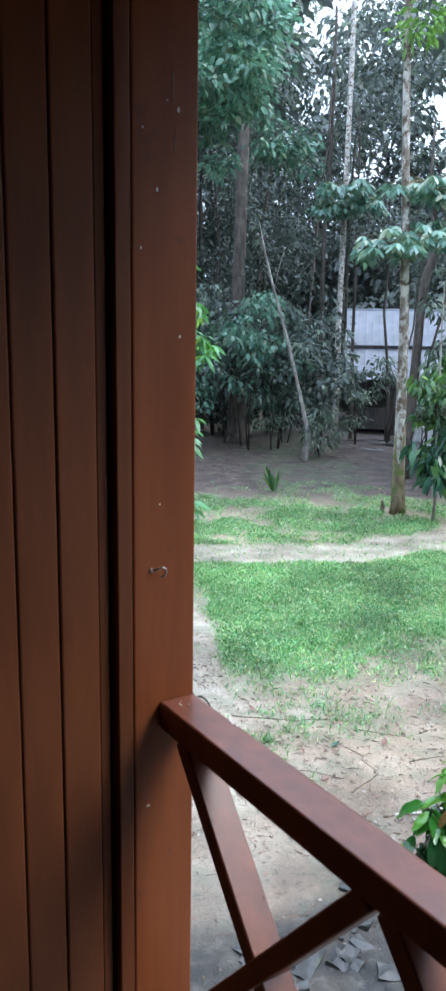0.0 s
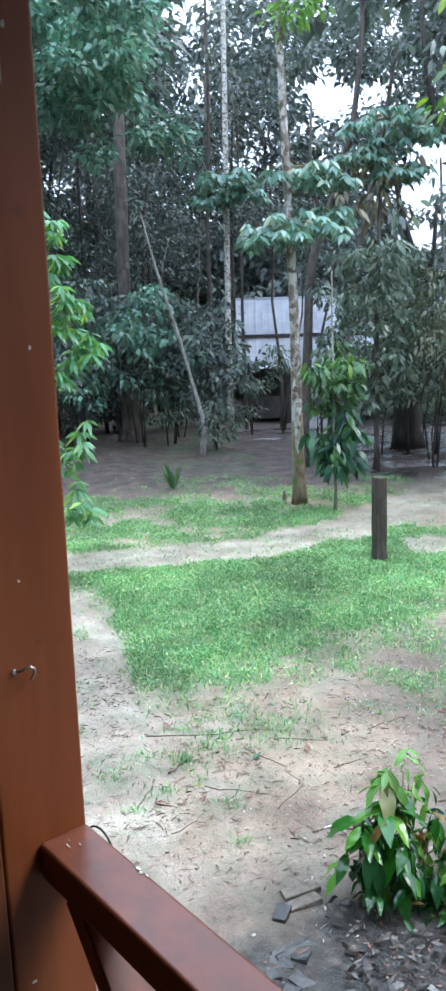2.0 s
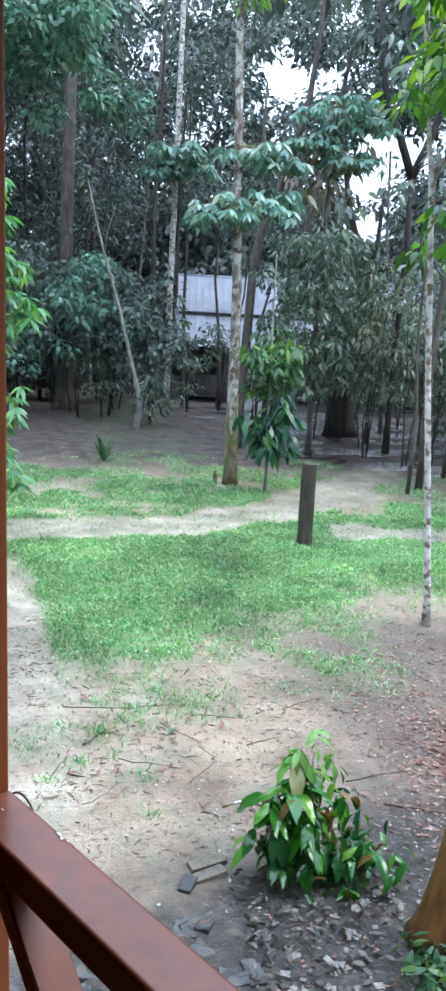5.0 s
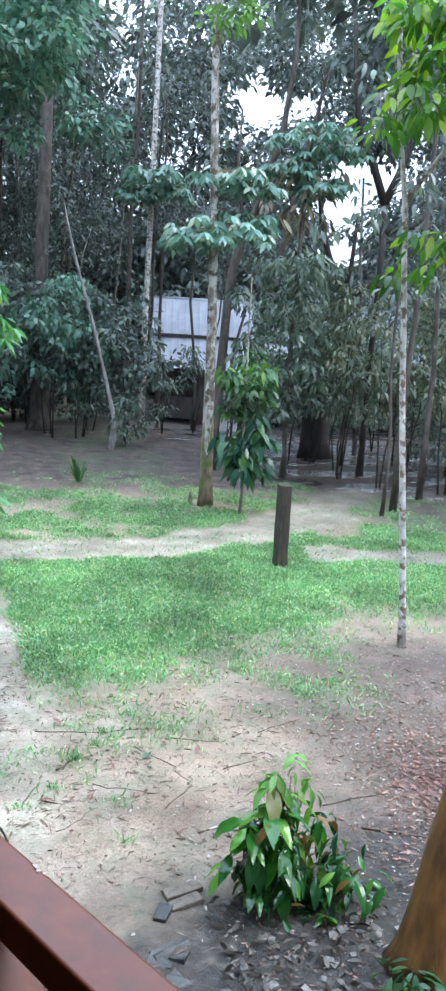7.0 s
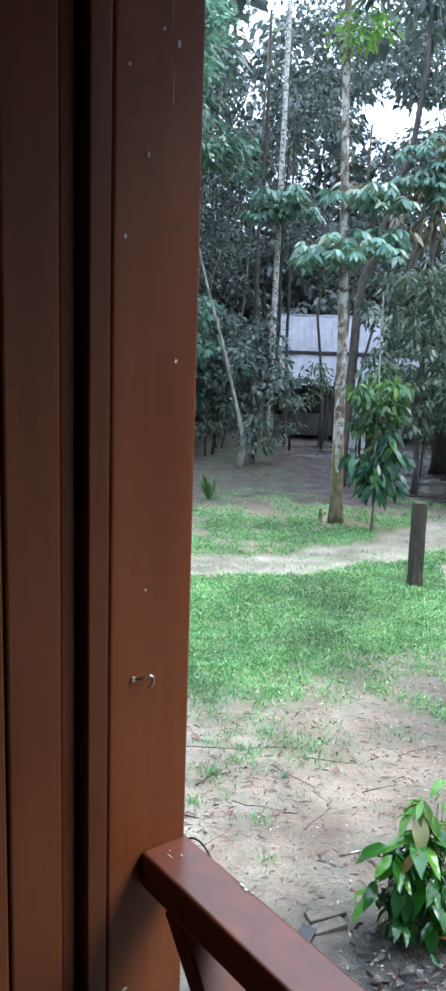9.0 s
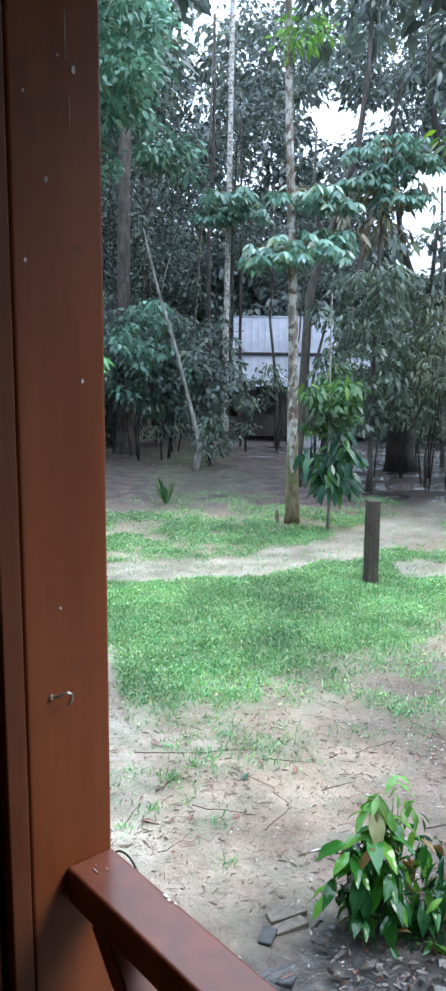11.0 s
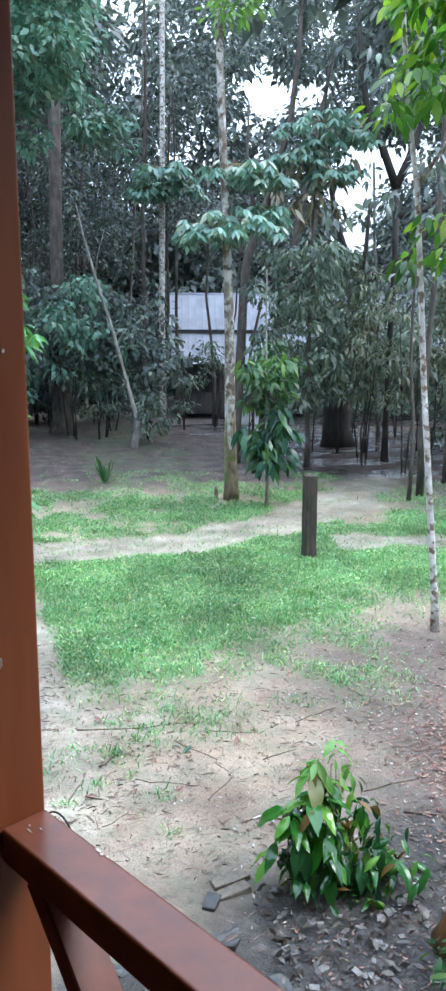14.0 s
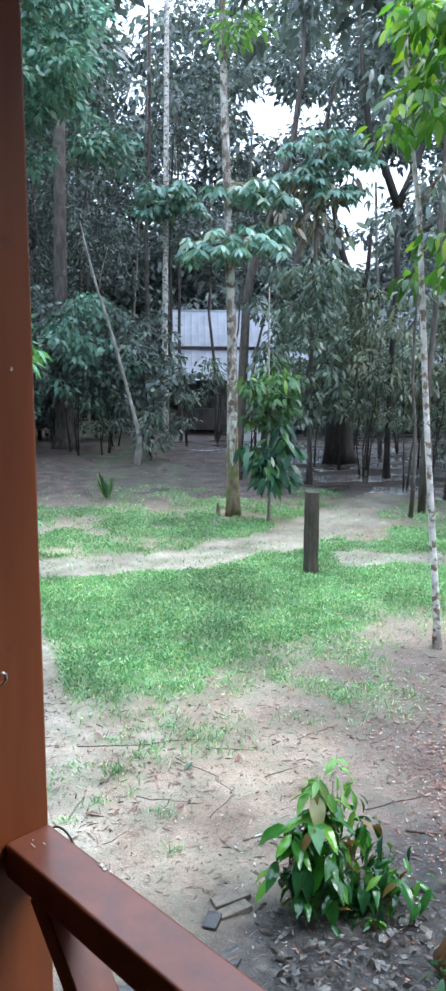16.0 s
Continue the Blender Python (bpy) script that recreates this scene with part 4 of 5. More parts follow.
# sapling with whorls of bright leaves beside the cabin corner
hx, hy = -0.78, 8.0
whorl_tree = stemmed_tree("sapling", "slender sapling with whorls of bright green leaves", (hx, hy), [(0, 0, 0), (0.02, 0, 0.8), (0.0, 0, 1.8), (0.05, 0, 2.8), (0.04, 0, 4.0)], [0.03, 0.024, 0.02, 0.015, 0.008], bark_grey, 8, 0.1)
for c in ((0.05, 0.1, 4.0), (0.16, -0.1, 3.8), (0.25, 0, 3.6), (0.3, 0.1, 3.4), (0.2, 0.1, 3.2), (0.36, 0, 3.05), (0.44, 0.1, 3.0), (0.26, 0.05, 2.85), (0.35, 0, 2.72), (0.52, 0.1, 2.62), (0.58, 0, 2.5), (0.4, 0, 2.45), (0.3, 0, 2.3), (-0.1, 0, 3.0), (-0.2, 0.1, 3.5), (-0.25, 0, 2.6),
          (0.44, -0.1, 1.78), (0.38, 0, 1.62), (0.30, 0, 1.4), (0.36, 0.05, 1.2), (0.5, 0, 1.02), (0.3, 0, 0.95), (0.0, 0.1, 1.1), (0.1, 0.2, 1.7)):
    if c[2] > 2.2:
        e = (c[0] + R.uniform(-0.12, 0.12), c[1] + R.uniform(-0.1, 0.25), c[2] + R.uniform(-0.14, 0.14))
        P, A, L, Wd = whorl_data(e, 9, 0.15, 0.045)
        part("leaf_whorl", leaf_mesh("leaf_whorl", P, A, L, Wd, 0.1, 0.35), leaf_whorl, whorl_tree)
    for q in range(2):
        e = (c[0] + R.uniform(-0.1, 0.1), c[1] + R.uniform(-0.15, 0.15), c[2] + R.uniform(-0.1, 0.1))
        P, A, L, Wd = whorl_data(e, 10, 0.15, 0.045)
        part("leaf_whorl", leaf_mesh("leaf_whorl", P, A, L, Wd, 0.1, 0.4), leaf_whorl, whorl_tree)
    P, A, L, Wd = whorl_data(c, 11, 0.18, 0.052)
    part("leaf_whorl", leaf_mesh("leaf_whorl", P, A, L, Wd, 0.1, 0.35), leaf_whorl, whorl_tree)
    part("limb", tube([(0.03, 0, c[2] - 0.3), c], [0.007, 0.004], 5), bark_grey, whorl_tree)


# leafy bush in the yard
def blade(L, W, bend, fold, ripple):
    """One broad leaf with a midrib, pointed tip and wavy margin."""
    own = bmesh.new()
    rows = []
    n = 9
    for i in range(n + 1):
        f = i / n
        half = W / 2 * (math.sin(math.pi * f ** 0.9) * (1.12 - 0.35 * f) if 0 < f < 1 else 0.015)
        x = L * (f - 0.18 * bend * f * f)
        z = -L * bend * f * f * 0.7
        row = []
        for k in (-1, -0.5, 0, 0.5, 1):
            row.append(own.verts.new((x, half * k, z + abs(k) * half * fold + ripple * W * math.sin(f * 14 + k) * abs(k))))
        rows.append(row)
    for a, b in zip(rows, rows[1:]):
        for k in range(4):
            fc = own.faces.new((a[k], a[k + 1], b[k + 1], b[k]))
            fc.smooth = True
    return own


def leaf_set(name, sizes):
    out = []
    for L, Wd, bd_, fo, ri in sizes:
        me = bpy.data.meshes.new(name)
        b = blade(L, Wd, bd_, fo, ri)
        b.to_mesh(me)
        b.free()
        out.append(me)
    return out


broad_leaves = leaf_set("leaf", [(0.2, 0.072, 0.45, 0.22, 0.07), (0.18, 0.066, 0.35, 0.28, 0.08), (0.22, 0.085, 0.5, 0.22, 0.07), (0.16, 0.056, 0.25, 0.28, 0.08)])
small_leaves = leaf_set("leaf", [(0.13, 0.038, 0.5, 0.3, 0.03), (0.10, 0.033, 0.3, 0.3, 0.03), (0.16, 0.045, 0.7, 0.25, 0.03)])
raw_leaf = leaf_set("fallen_leaf", [(0.11, 0.045, -0.3, 0.5, 0.08), (0.09, 0.032, -0.5, 0.6, 0.1), (0.08, 0.036, 0.3, 0.5, 0.1)])
bush = thing("bush", "glossy green broad-leaved bush in wet soil", "bush", (1.24, 3.49, ground_z(1.24, 3.49)))
STEMS = [((-0.02, 0, 0), (-0.08, 0.0, 0.25), (-0.05, 0.03, 0.52)), ((0.03, 0, 0), (0.05, 0.03, 0.3), (0.06, 0.05, 0.62)), ((0.05, -0.02, 0), (0.16, 0.0, 0.22), (0.22, 0.02, 0.42)), ((-0.03, -0.03, 0), (-0.14, -0.05, 0.2), (-0.2, -0.04, 0.40)), ((0.06, -0.05, 0), (0.2, -0.1, 0.14), (0.34, -0.12, 0.22)), ((0.02, 0.03, 0), (0.1, 0.1, 0.3), (0.12, 0.14, 0.5))]
for s in STEMS:
    part("stem", tube(s, [0.01, 0.007, 0.004], 7), bark_moss, bush)


def put_leaf(me, at, heading, tilt, roll, mat, parent, scale=1.0):
    o = part("leaf", me, mat, parent)
    o.matrix_basis = pose(*at, roll, tilt, heading) @ Matrix.Scale(scale, 4)
    return o


def leaves_of(meshes):
    """The same leaf shapes, free to take another material."""
    out = [m.copy() for m in meshes]
    for m in out:
        m.materials.clear()
    return out


broad_bright, broad_dark, young, rusty = leaves_of(broad_leaves), leaves_of(broad_leaves), leaves_of(small_leaves + broad_leaves[:1]), leaves_of(small_leaves)
# whorls of broad leaves on the stem ends: place, count, tilt range, scale
for at, count, lo, hi, meshes, mat, size in (
        ((-0.22, -0.02, 0.2), 7, 15, 50, broad_dark, leaf_bush, 0.9), ((0.05, -0.05, 0.2), 7, 10, 50, broad_dark, leaf_bush, 0.9), ((0.0, 0.08, 0.25), 6, 10, 45, broad_dark, leaf_bush, 0.9), ((-0.12, -0.13, 0.15), 6, 10, 45, broad_dark, leaf_bush, 0.8), ((0.25, -0.06, 0.24), 6, 15, 50, broad_dark, leaf_bush, 0.7),
        ((-0.17, -0.05, 0.40), 10, 5, 50, broad_bright, leaf_broad, 1.0), ((-0.15, -0.10, 0.30), 7, 35, 70, broad_dark, leaf_bush, 1.0), ((-0.05, -0.02, 0.46), 8, -5, 40, broad_dark, leaf_bush, 1.05),
        ((-0.02, -0.10, 0.32), 8, 15, 55, broad_bright, leaf_broad, 0.95), ((0.06, 0.04, 0.50), 6, 10, 45, broad_dark, leaf_bush, 0.85), ((0.03, -0.16, 0.17), 6, 25, 60, broad_bright, leaf_broad, 0.75),
        ((0.17, -0.14, 0.15), 6, 25, 60, broad_dark, leaf_bush, 0.75), ((-0.1, 0.06, 0.38), 6, 15, 50, broad_dark, leaf_bush, 0.9), ((0.2, 0.0, 0.36), 6, 15, 55, broad_bright, leaf_broad, 0.7),
        ((-0.04, 0.03, 0.62), 11, 5, 60, young, leaf_shoot, 1.2), ((0.02, 0.03, 0.55), 7, 20, 60, young, leaf_shoot, 1.0), ((0.16, 0.08, 0.56), 7, 20, 60, young, leaf_shoot, 0.9), ((0.07, 0.05, 0.70), 5, 10, 45, young, leaf_shoot, 0.6)):
    turn0 = R.uniform(0, 360)
    count = int(count * 1.4)
    for q in range(count):
        put_leaf(R.choice(meshes), Vector(at) + Vector((R.gauss(0, 0.012), R.gauss(0, 0.012), R.gauss(0, 0.025))), turn0 + 360 * q / count + R.uniform(-16, 16), R.uniform(lo, hi), R.uniform(-22, 22), mat, bush, size * R.uniform(0.8, 1.1))
for i in range(300):
    s = R.choice([STEMS[2], STEMS[2], STEMS[4], STEMS[4], STEMS[4], STEMS[5], STEMS[0]])
    f = R.uniform(0.15, 1.0)
    p = Vector(s[0]).lerp(Vector(s[2]), f) + Vector((max(-0.12, min(0.2, R.gauss(0.03, 0.09))), max(-0.15, min(0.13, R.gauss(-0.02, 0.09))), R.uniform(-0.12, 0.06)))
    p.z = max(p.z, 0.03)
    rust = R.random() < 0.1
    put_leaf(R.choice(rusty if rust else small_leaves), p, R.uniform(0, 360), R.uniform(0, 60), R.uniform(-30, 30), leaf_rust if rust else leaf_bush, bush, R.uniform(0.6, 1.1))

# low leafy rosette in front of the wood
fern = thing("fern", "low rosette plant with long leaves on bare soil", "plant", (0.86, 13.7, ground_z(0.86, 13.7)))
P, A, L, Wd = [], [], [], []
for i in range(20):
    a = R.uniform(0, 2 * math.pi)
    P.append((0.03 * math.cos(a), 0.03 * math.sin(a), 0))
    A.append((math.cos(a) * 0.6, math.sin(a) * 0.6, R.uniform(0.9, 2.4)))
    L.append(R.uniform(0.35, 0.62))
    Wd.append(R.uniform(0.035, 0.06))
part("leaves", leaf_mesh("leaves", P, A, L, Wd, 0.2, 0.12), leaf_sapling, fern)
stub = thing("stub", "small broken brown stub beside the tree foot", "stump", (2.46, 12.3, ground_z(2.46, 12.3)))
part("shaft", tube([(0, 0, -0.03), (0.01, 0, 0.1), (0.0, 0, 0.2)], [0.04, 0.034, 0.02], 9, 0.3), bark_moss, stub)


# ---- hut behind the trees ----
HUT = Matrix.Translation((3.80, 27.0, -0.55)) @ Matrix.Rotation(radians(-9), 4, "Z")
hut = thing("hut", "low dark hut with pale galvanised metal roof among trees", "house")
hut.matrix_basis = HUT
EAVE, RIDGE, RUN, SPAN = 1.84, 4.12, 3.5, 9.4


def sheet(width, y0, z0, y1, z1, ribs=4):
    own = bmesh.new()
    cols = ribs * 6
    rows = []
    for j, (y, z) in enumerate(((y0, z0), ((y0 + y1) / 2, (z0 + z1) / 2), (y1, z1))):
        rows.append([own.verts.new((width * k / cols, y, z + 0.012 * max(0, math.cos(2 * math.pi * k / 6)) ** 2)) for k in range(cols + 1)])
    for a, b in zip(rows, rows[1:]):
        for k in range(cols):
            own.faces.new((a[k], a[k + 1], b[k + 1], b[k]))
    bmesh.ops.solidify(own, geom=own.faces[:], thickness=0.006)
    return own


seam_y, seam_z = 1.45, EAVE + (RIDGE - EAVE) * 1.45 / RUN
roof = part("roof", block(-0.05, SPAN + 0.05, RUN - 0.12, RUN + 0.12, RIDGE - 0.06, RIDGE + 0.015, 0.01), zinc, hut, "galvanised ridge cap")
def shared(me_name, b):
    me = bpy.data.meshes.new(me_name)
    b.to_mesh(me)
    b.free()
    return me
lower_me = shared("roof_sheet", sheet(0.945, 0, EAVE - 0.05, seam_y + 0.15, seam_z + 0.02))
upper_me = shared("roof_sheet", sheet(0.945, seam_y, seam_z + 0.09, RUN, RIDGE))
back_me = shared("roof_sheet", sheet(0.945, RUN, RIDGE, 2 * RUN, EAVE))
for me in (lower_me, upper_me, back_me):
    for k in range(10):
        o = part("roof_sheet", me.copy(), zinc, roof)
        o.location = (0.945 * k, 0, 0)
part("fascia", block(0.05, SPAN - 0.05, seam_y + 0.02, seam_y + 0.05, seam_z - 0.03, seam_z + 0.075, 0.0), hut_wood, roof)
walls = part("wall", block(0.35, SPAN - 0.3, 1.5, 2 * RUN - 0.6, 0.0, EAVE + 0.62, 0.0), hut_wood, hut, "dark board walls")
for k in range(7):
    x = 0.3 + k * 1.45
    part("post", block(x - 0.06, x + 0.06, 0.35, 0.47, 0, EAVE + 0.15, 0.008), hut_wood, hut)
part("beam", block(0.1, SPAN - 0.1, 0.34, 0.48, EAVE + 0.0, EAVE + 0.14, 0.008), hut_wood, hut)
part("parapet", block(0.25, SPAN - 0.2, 0.30, 0.36, 0.15, 0.85, 0.0), hut_wood, hut, "dark low board parapet")
plinth = tagged(part("concrete_block", block(-0.3, 0.3, -0.22, 0.22, -0.05, 0.4, 0.02), block_mat), "pale concrete block in front of the hut", "block")
plinth.matrix_basis = pose(5.35, 22.4, ground_z(5.35, 22.4))


# ---- wood behind the yard ----
def forest(name, label, count, xr, yr, zr, radius, per, L, Wd, mat, low=0.0, power=1.0):
    cs = []
    while len(cs) < count:
        x, y, z = R.uniform(*xr), R.uniform(*yr), zr[0] + (zr[1] - zr[0]) * R.random() ** power
        if noise.noise(Vector((x * 0.5, y * 0.5, z * 0.6))) < low or open_place(x, y, z) or (25.5 < y < 35.5 and 2.6 < x < 15) or (20 < y < 27 and 0.128 < x / y < 0.30 and z < 2.7 + 0.06 * y):
            continue
        cs.append((x, y, z + ground_z(x, y)))
    o = part(name, leaf_mesh(name, *cluster_leaves(cs, radius, per, L, Wd), plain=True), mat)
    return tagged(o, label, "foliage", kind="stuff")


# the left wood's deep shade comes from its darkened leaf colour
forest("far_woods", "dense foliage of the wood with shade painted into its leaves", 1500, (-14, 3.0), (21.5, 34), (0.3, 14), 0.75, 84, 0.13, 0.072, leaf_painted_shade, -0.15, 0.95)
forest("far_woods", "dense green foliage of the wood, greyed by painted-in haze", 1850, (3.0, 24), (21.5, 34), (0.3, 14), 0.75, 80, 0.13, 0.072, leaf_forest_hazed, -0.15, 0.95)
forest("far_woods", "dark closing foliage of the distant wood", 4000, (-22, 40), (36, 43), (-0.5, 17), 1.15, 52, 0.36, 0.22, leaf_forest_hazed, -0.42, 1.15)
forest("far_woods", "dark closing foliage low in the distant wood", 1500, (-24, 42), (45, 50), (-1, 9), 1.4, 26, 0.8, 0.45, leaf_forest_hazed, -1.0, 1.2)
forest("far_woods", "undergrowth at the foot of the wood in shade-darkened leaves", 420, (-9, 2.9), (23, 27), (0.4, 3.0), 0.6, 60, 0.14, 0.08, leaf_painted_shade, -0.6)
# high leaf layers, mostly out of view, added to shade what lies below
forest("canopy", "high foliage added over the wood to shade it", 200, (-7, 1.8), (20, 30), (10.8, 13), 0.95, 26, 0.5, 0.28, leaf_forest_hazed, -0.5)
forest("canopy", "high foliage added over the wet ground to shade it", 70, (4, 12), (15, 21), (10.0, 12), 0.95, 26, 0.5, 0.28, leaf_forest_hazed, -0.5)
# woods round the other sides of the yard
forest("far_woods", "tall woods beside the yard", 900, (16, 25), (-14, 16), (0, 11.5), 1.5, 26, 0.8, 0.45, leaf_forest_hazed, -0.6)
forest("far_woods", "tall woods behind the cabin", 900, (-20, -8), (-14, 18), (0, 14), 1.5, 24, 0.8, 0.45, leaf_forest_hazed, -0.6)
forest("far_woods", "tall woods behind the cabin", 900, (-20, 22), (-22, -13), (0, 14), 1.5, 24, 0.8, 0.45, leaf_forest_hazed, -0.6)
forest("canopy", "overhanging leafy branches at the wood's edge", 190, (-4, 1.6), (15, 18), (5.9, 9.6), 0.45, 60, 0.155, 0.1, leaf_teal, 0.02)
forest("canopy", "overhanging leafy branches over the yard's edge", 95, (5.9, 10), (13, 18), (6.6, 10), 0.5, 50, 0.16, 0.08, leaf_under_hazed, 0.0)


def shrub(x, y, h, w, mat, group, label, L=0.18, Wd=0.1, low=0.2):
    t = thing("shrub", label, "shrub", (x, y, ground_z(x, y)), group)
    for k in range(2):
        q = R.uniform(-0.3, 0.3) * w
        part("stem", tube(wander((q * 0.2, 0, -0.03), (q, R.uniform(-0.2, 0.2), h * 0.8), 4, 0.12, x + k), [0.02, 0.016, 0.012, 0.009, 0.006], 6), bark_black, t)
    cs = [(R.gauss(0, 0.36) * w, R.gauss(0, 0.3) * w, h * R.uniform(low, 1.0)) for _ in range(int(24 * w))]
    part("foliage", leaf_mesh("foliage", *cluster_leaves(cs, 0.32, 38, L * 0.78, Wd * 0.8, down=0.6)), mat, t)


for k in range(15):
    x = -4.2 + k * 0.45 + R.uniform(-0.2, 0.2)
    shrub(x, R.uniform(18.6, 21.8), R.uniform(2.3, 4.0), R.uniform(0.9, 1.5), leaf_teal if k % 2 else leaf_under_hazed, "shrubs under the trees", "leafy shrub with shiny leaves in the wood's shade", low=0.4)
for k in range(13):
    x = 6.6 + k * 0.42 + R.uniform(-0.2, 0.2)
    shrub(x, R.uniform(13.8, 18.5) if x > 7.2 else R.uniform(17.8, 18.8), R.uniform(2.0, 3.2), R.uniform(0.8, 1.4), leaf_grey, "shrubs by the wet ground", "leafy grey-green shrub beside wet ground", 0.14, 0.07)
for x, y, h, w in ((5.75, 14.6, 3.3, 0.8), (6.2, 13.7, 3.4, 0.9), (6.75, 13.9, 3.5, 1.0), (7.25, 13.3, 3.6, 1.0), (6.0, 15.4, 3.6, 0.9)):
    shrub(x, y, h, w, leaf_drab, "shrubs by the wet ground", "drooping grey-green shrub beside wet ground", 0.17, 0.06, 0.36)
for x, y, h, w, lo in ((3.3, 20.6, 1.5, 0.35, 0.35), (4.2, 21.2, 2.2, 0.4, 0.5), (5.0, 20.2, 1.7, 0.4, 0.4), (2.1, 18.2, 1.1, 0.5, 0.2), (1.1, 19.0, 1.6, 0.5, 0.4), (4.6, 19.0, 1.3, 0.3, 0.4), (5.9, 20.8, 2.4, 0.5, 0.4)):
    shrub(x, y, h, w, leaf_grey, "saplings before the hut", "thin sapling with a few drooping leaves", 0.16, 0.06, lo)
for x, y, h in ((5.35, 16.6, 3.6), (5.0, 17.4, 3.2), (5.8, 16.2, 3.3), (6.3, 16.0, 3.0), (6.9, 16.3, 2.9)):
    shrub(x, y, h, 0.9, leaf_grey, "shrubs by the wet ground", "leafy grey-green shrub beside wet ground", 0.15, 0.065, 0.5)

for k in range(26):
    x, y = R.uniform(-6, 14), R.uniform(22.5, 33)
    if abs(x / y - 0.135) < 0.012 or (24 < y < 36 and 3 < x < 14) or (y < 21 and 0.13 < x / y < 0.3):
        continue
    h, r = R.uniform(10, 14), R.uniform(0.04, 0.11)
    lean = R.uniform(-0.9, 0.9)
    t = stemmed_tree("tree", "slim dark tree trunk in the wood", (x, y), wander((0, 0, 0), (lean, R.uniform(-0.5, 0.5), h), 7, 0.35, k * 2.3), taper(8, r, r * 0.45), R.choice([bark_dark, bark_dark, bark_black]), 8, 0.15, "trees of the wood")
    part("limb", tube(wander((lean * 0.5, 0, h * 0.5), (lean * 0.5 + R.uniform(-1.5, 1.5), 0, h * 0.72), 4, 0.2, k), taper(5, r * 0.5, r * 0.2, 1), 6), bark_dark, t)
    cc = [(lean + R.gauss(0, 0.8), R.gauss(0, 0.8), h * R.uniform(0.75, 1.0)) for _ in range(10)]
    cc = [c for c in cc if not open_place(x + c[0], y + c[1], c[2])] or [(lean, 0, h)]
    part("crown", leaf_mesh("crown", *cluster_leaves(cc, 0.5, 18, 0.24, 0.1)), leaf_forest_hazed, t)
# slanting thin stems in front of the hut
for k, (x, y, dxx, h, r) in enumerate(((4.5, 22.8, -0.25, 7, 0.045), (4.3, 21.6, 0.9, 6, 0.03), (5.0, 22.0, 1.3, 7, 0.045), (5.5, 21.4, 1.1, 6.5, 0.04), (3.5, 23, -0.1, 9, 0.05), (5.3, 20.5, 1.6, 9, 0.09), (2.55, 22.6, 0.1, 11, 0.07), (3.3, 24.5, 0.3, 10, 0.05))):
    t = stemmed_tree("tree", "thin slanting dark stem before the hut", (x, y), wander((0, 0, 0), (dxx, 0, h), 6, 0.2, k * 3.1), taper(7, r, r * 0.5, 1.2), bark_dark, 8, 0.1, "thin stems before the hut")
    cc = [(dxx + R.gauss(0, 0.4), R.gauss(0, 0.4), h * R.uniform(0.55, 1.0)) for _ in range(6)]
    part("crown", leaf_mesh("crown", *cluster_leaves(cc, 0.3, 9, 0.26, 0.07, down=0.8)), leaf_forest_hazed, t)
# trunks at the right of the yard
for k, (x, y, dxx, h, r, mt) in enumerate(((5.35, 11.6, -0.1, 5, 0.028, bark_dark), (5.7, 11.95, 0.05, 8, 0.05, bark_dark), (6.55, 12.8, -0.15, 8, 0.05, bark_dark), (7.3, 17.6, -0.4, 6, 0.05, bark_grey))):
    t = stemmed_tree("tree", "slim tree at the edge of the wet ground", (x, y), wander((0, 0, 0), (dxx, 0, h), 7, 0.12, k * 1.3), taper(8, r, r * 0.5, 1.3), mt, 9, 0.12, "trees by the wet ground")
    cc = [(dxx + R.gauss(0, 0.5), R.gauss(0, 0.5), h * R.uniform(0.6, 1.0)) for _ in range(10)]
    part("crown", leaf_mesh("crown", *cluster_leaves(cc, 0.35, 16, 0.18, 0.07, down=0.6)), leaf_under_hazed, t)


# ---- grass and litter ----
def scatter(count, xr, yr, weight):
    pts = []
    tries = 0
    while len(pts) < count and tries < count * 40:
        tries += 1
        x, y = R.uniform(*xr), R.uniform(*yr)
        if R.random() < weight(x, y):
            pts.append((x, y))
    return pts


def grass_object(name, label, pts, lo, hi, wd):
    n = len(pts)
    base = np.array([(x, y, ground_z(x, y) - 0.004) for x, y in pts])
    ax = np.column_stack([NR.normal(0, 0.55, n), NR.normal(0, 0.55, n), np.ones(n)])
    me = leaf_mesh(name, base, ax, NR.uniform(lo, hi, n), NR.uniform(0.6, 1.3, n) * wd, 0.1, 0.25)
    return tagged(part(name, me, grass_mat), label, "grass", kind="stuff")


grass_object("grass", "short wet green grass with bare patches", scatter(115000, (-2.2, 6.5), (4.0, 10.4), lambda x, y: grassy(x, y) ** 1.3), 0.03, 0.085, 0.0085)
grass_object("grass", "short patchy grass beyond the path", scatter(32000, (-3, 7), (10.2, 14.6), lambda x, y: grassy(x, y) ** 1.3), 0.03, 0.08, 0.010)


n_cover = scatter(26000, (-2.2, 6.5), (4.6, 14.0), lambda x, y: grassy(x, y) ** 1.5 * soft(lump(x, y, 4.5, 77.0), -0.2, 0.3))
base = np.array([(x, y, ground_z(x, y) + R.uniform(0.01, 0.045)) for x, y in n_cover])
ax = np.column_stack([NR.normal(0, 1, len(base)), NR.normal(0, 1, len(base)), NR.normal(0.6, 0.5, len(base))])
cover_size = NR.uniform(0.018, 0.042, len(base))
tagged(part("ground_cover", leaf_mesh("ground_cover", base, ax, cover_size, cover_size * 0.5, 0.12, 0.3, plain=True), grass_mat), "small broad-leaved weeds growing through the grass", "weeds", kind="stuff")


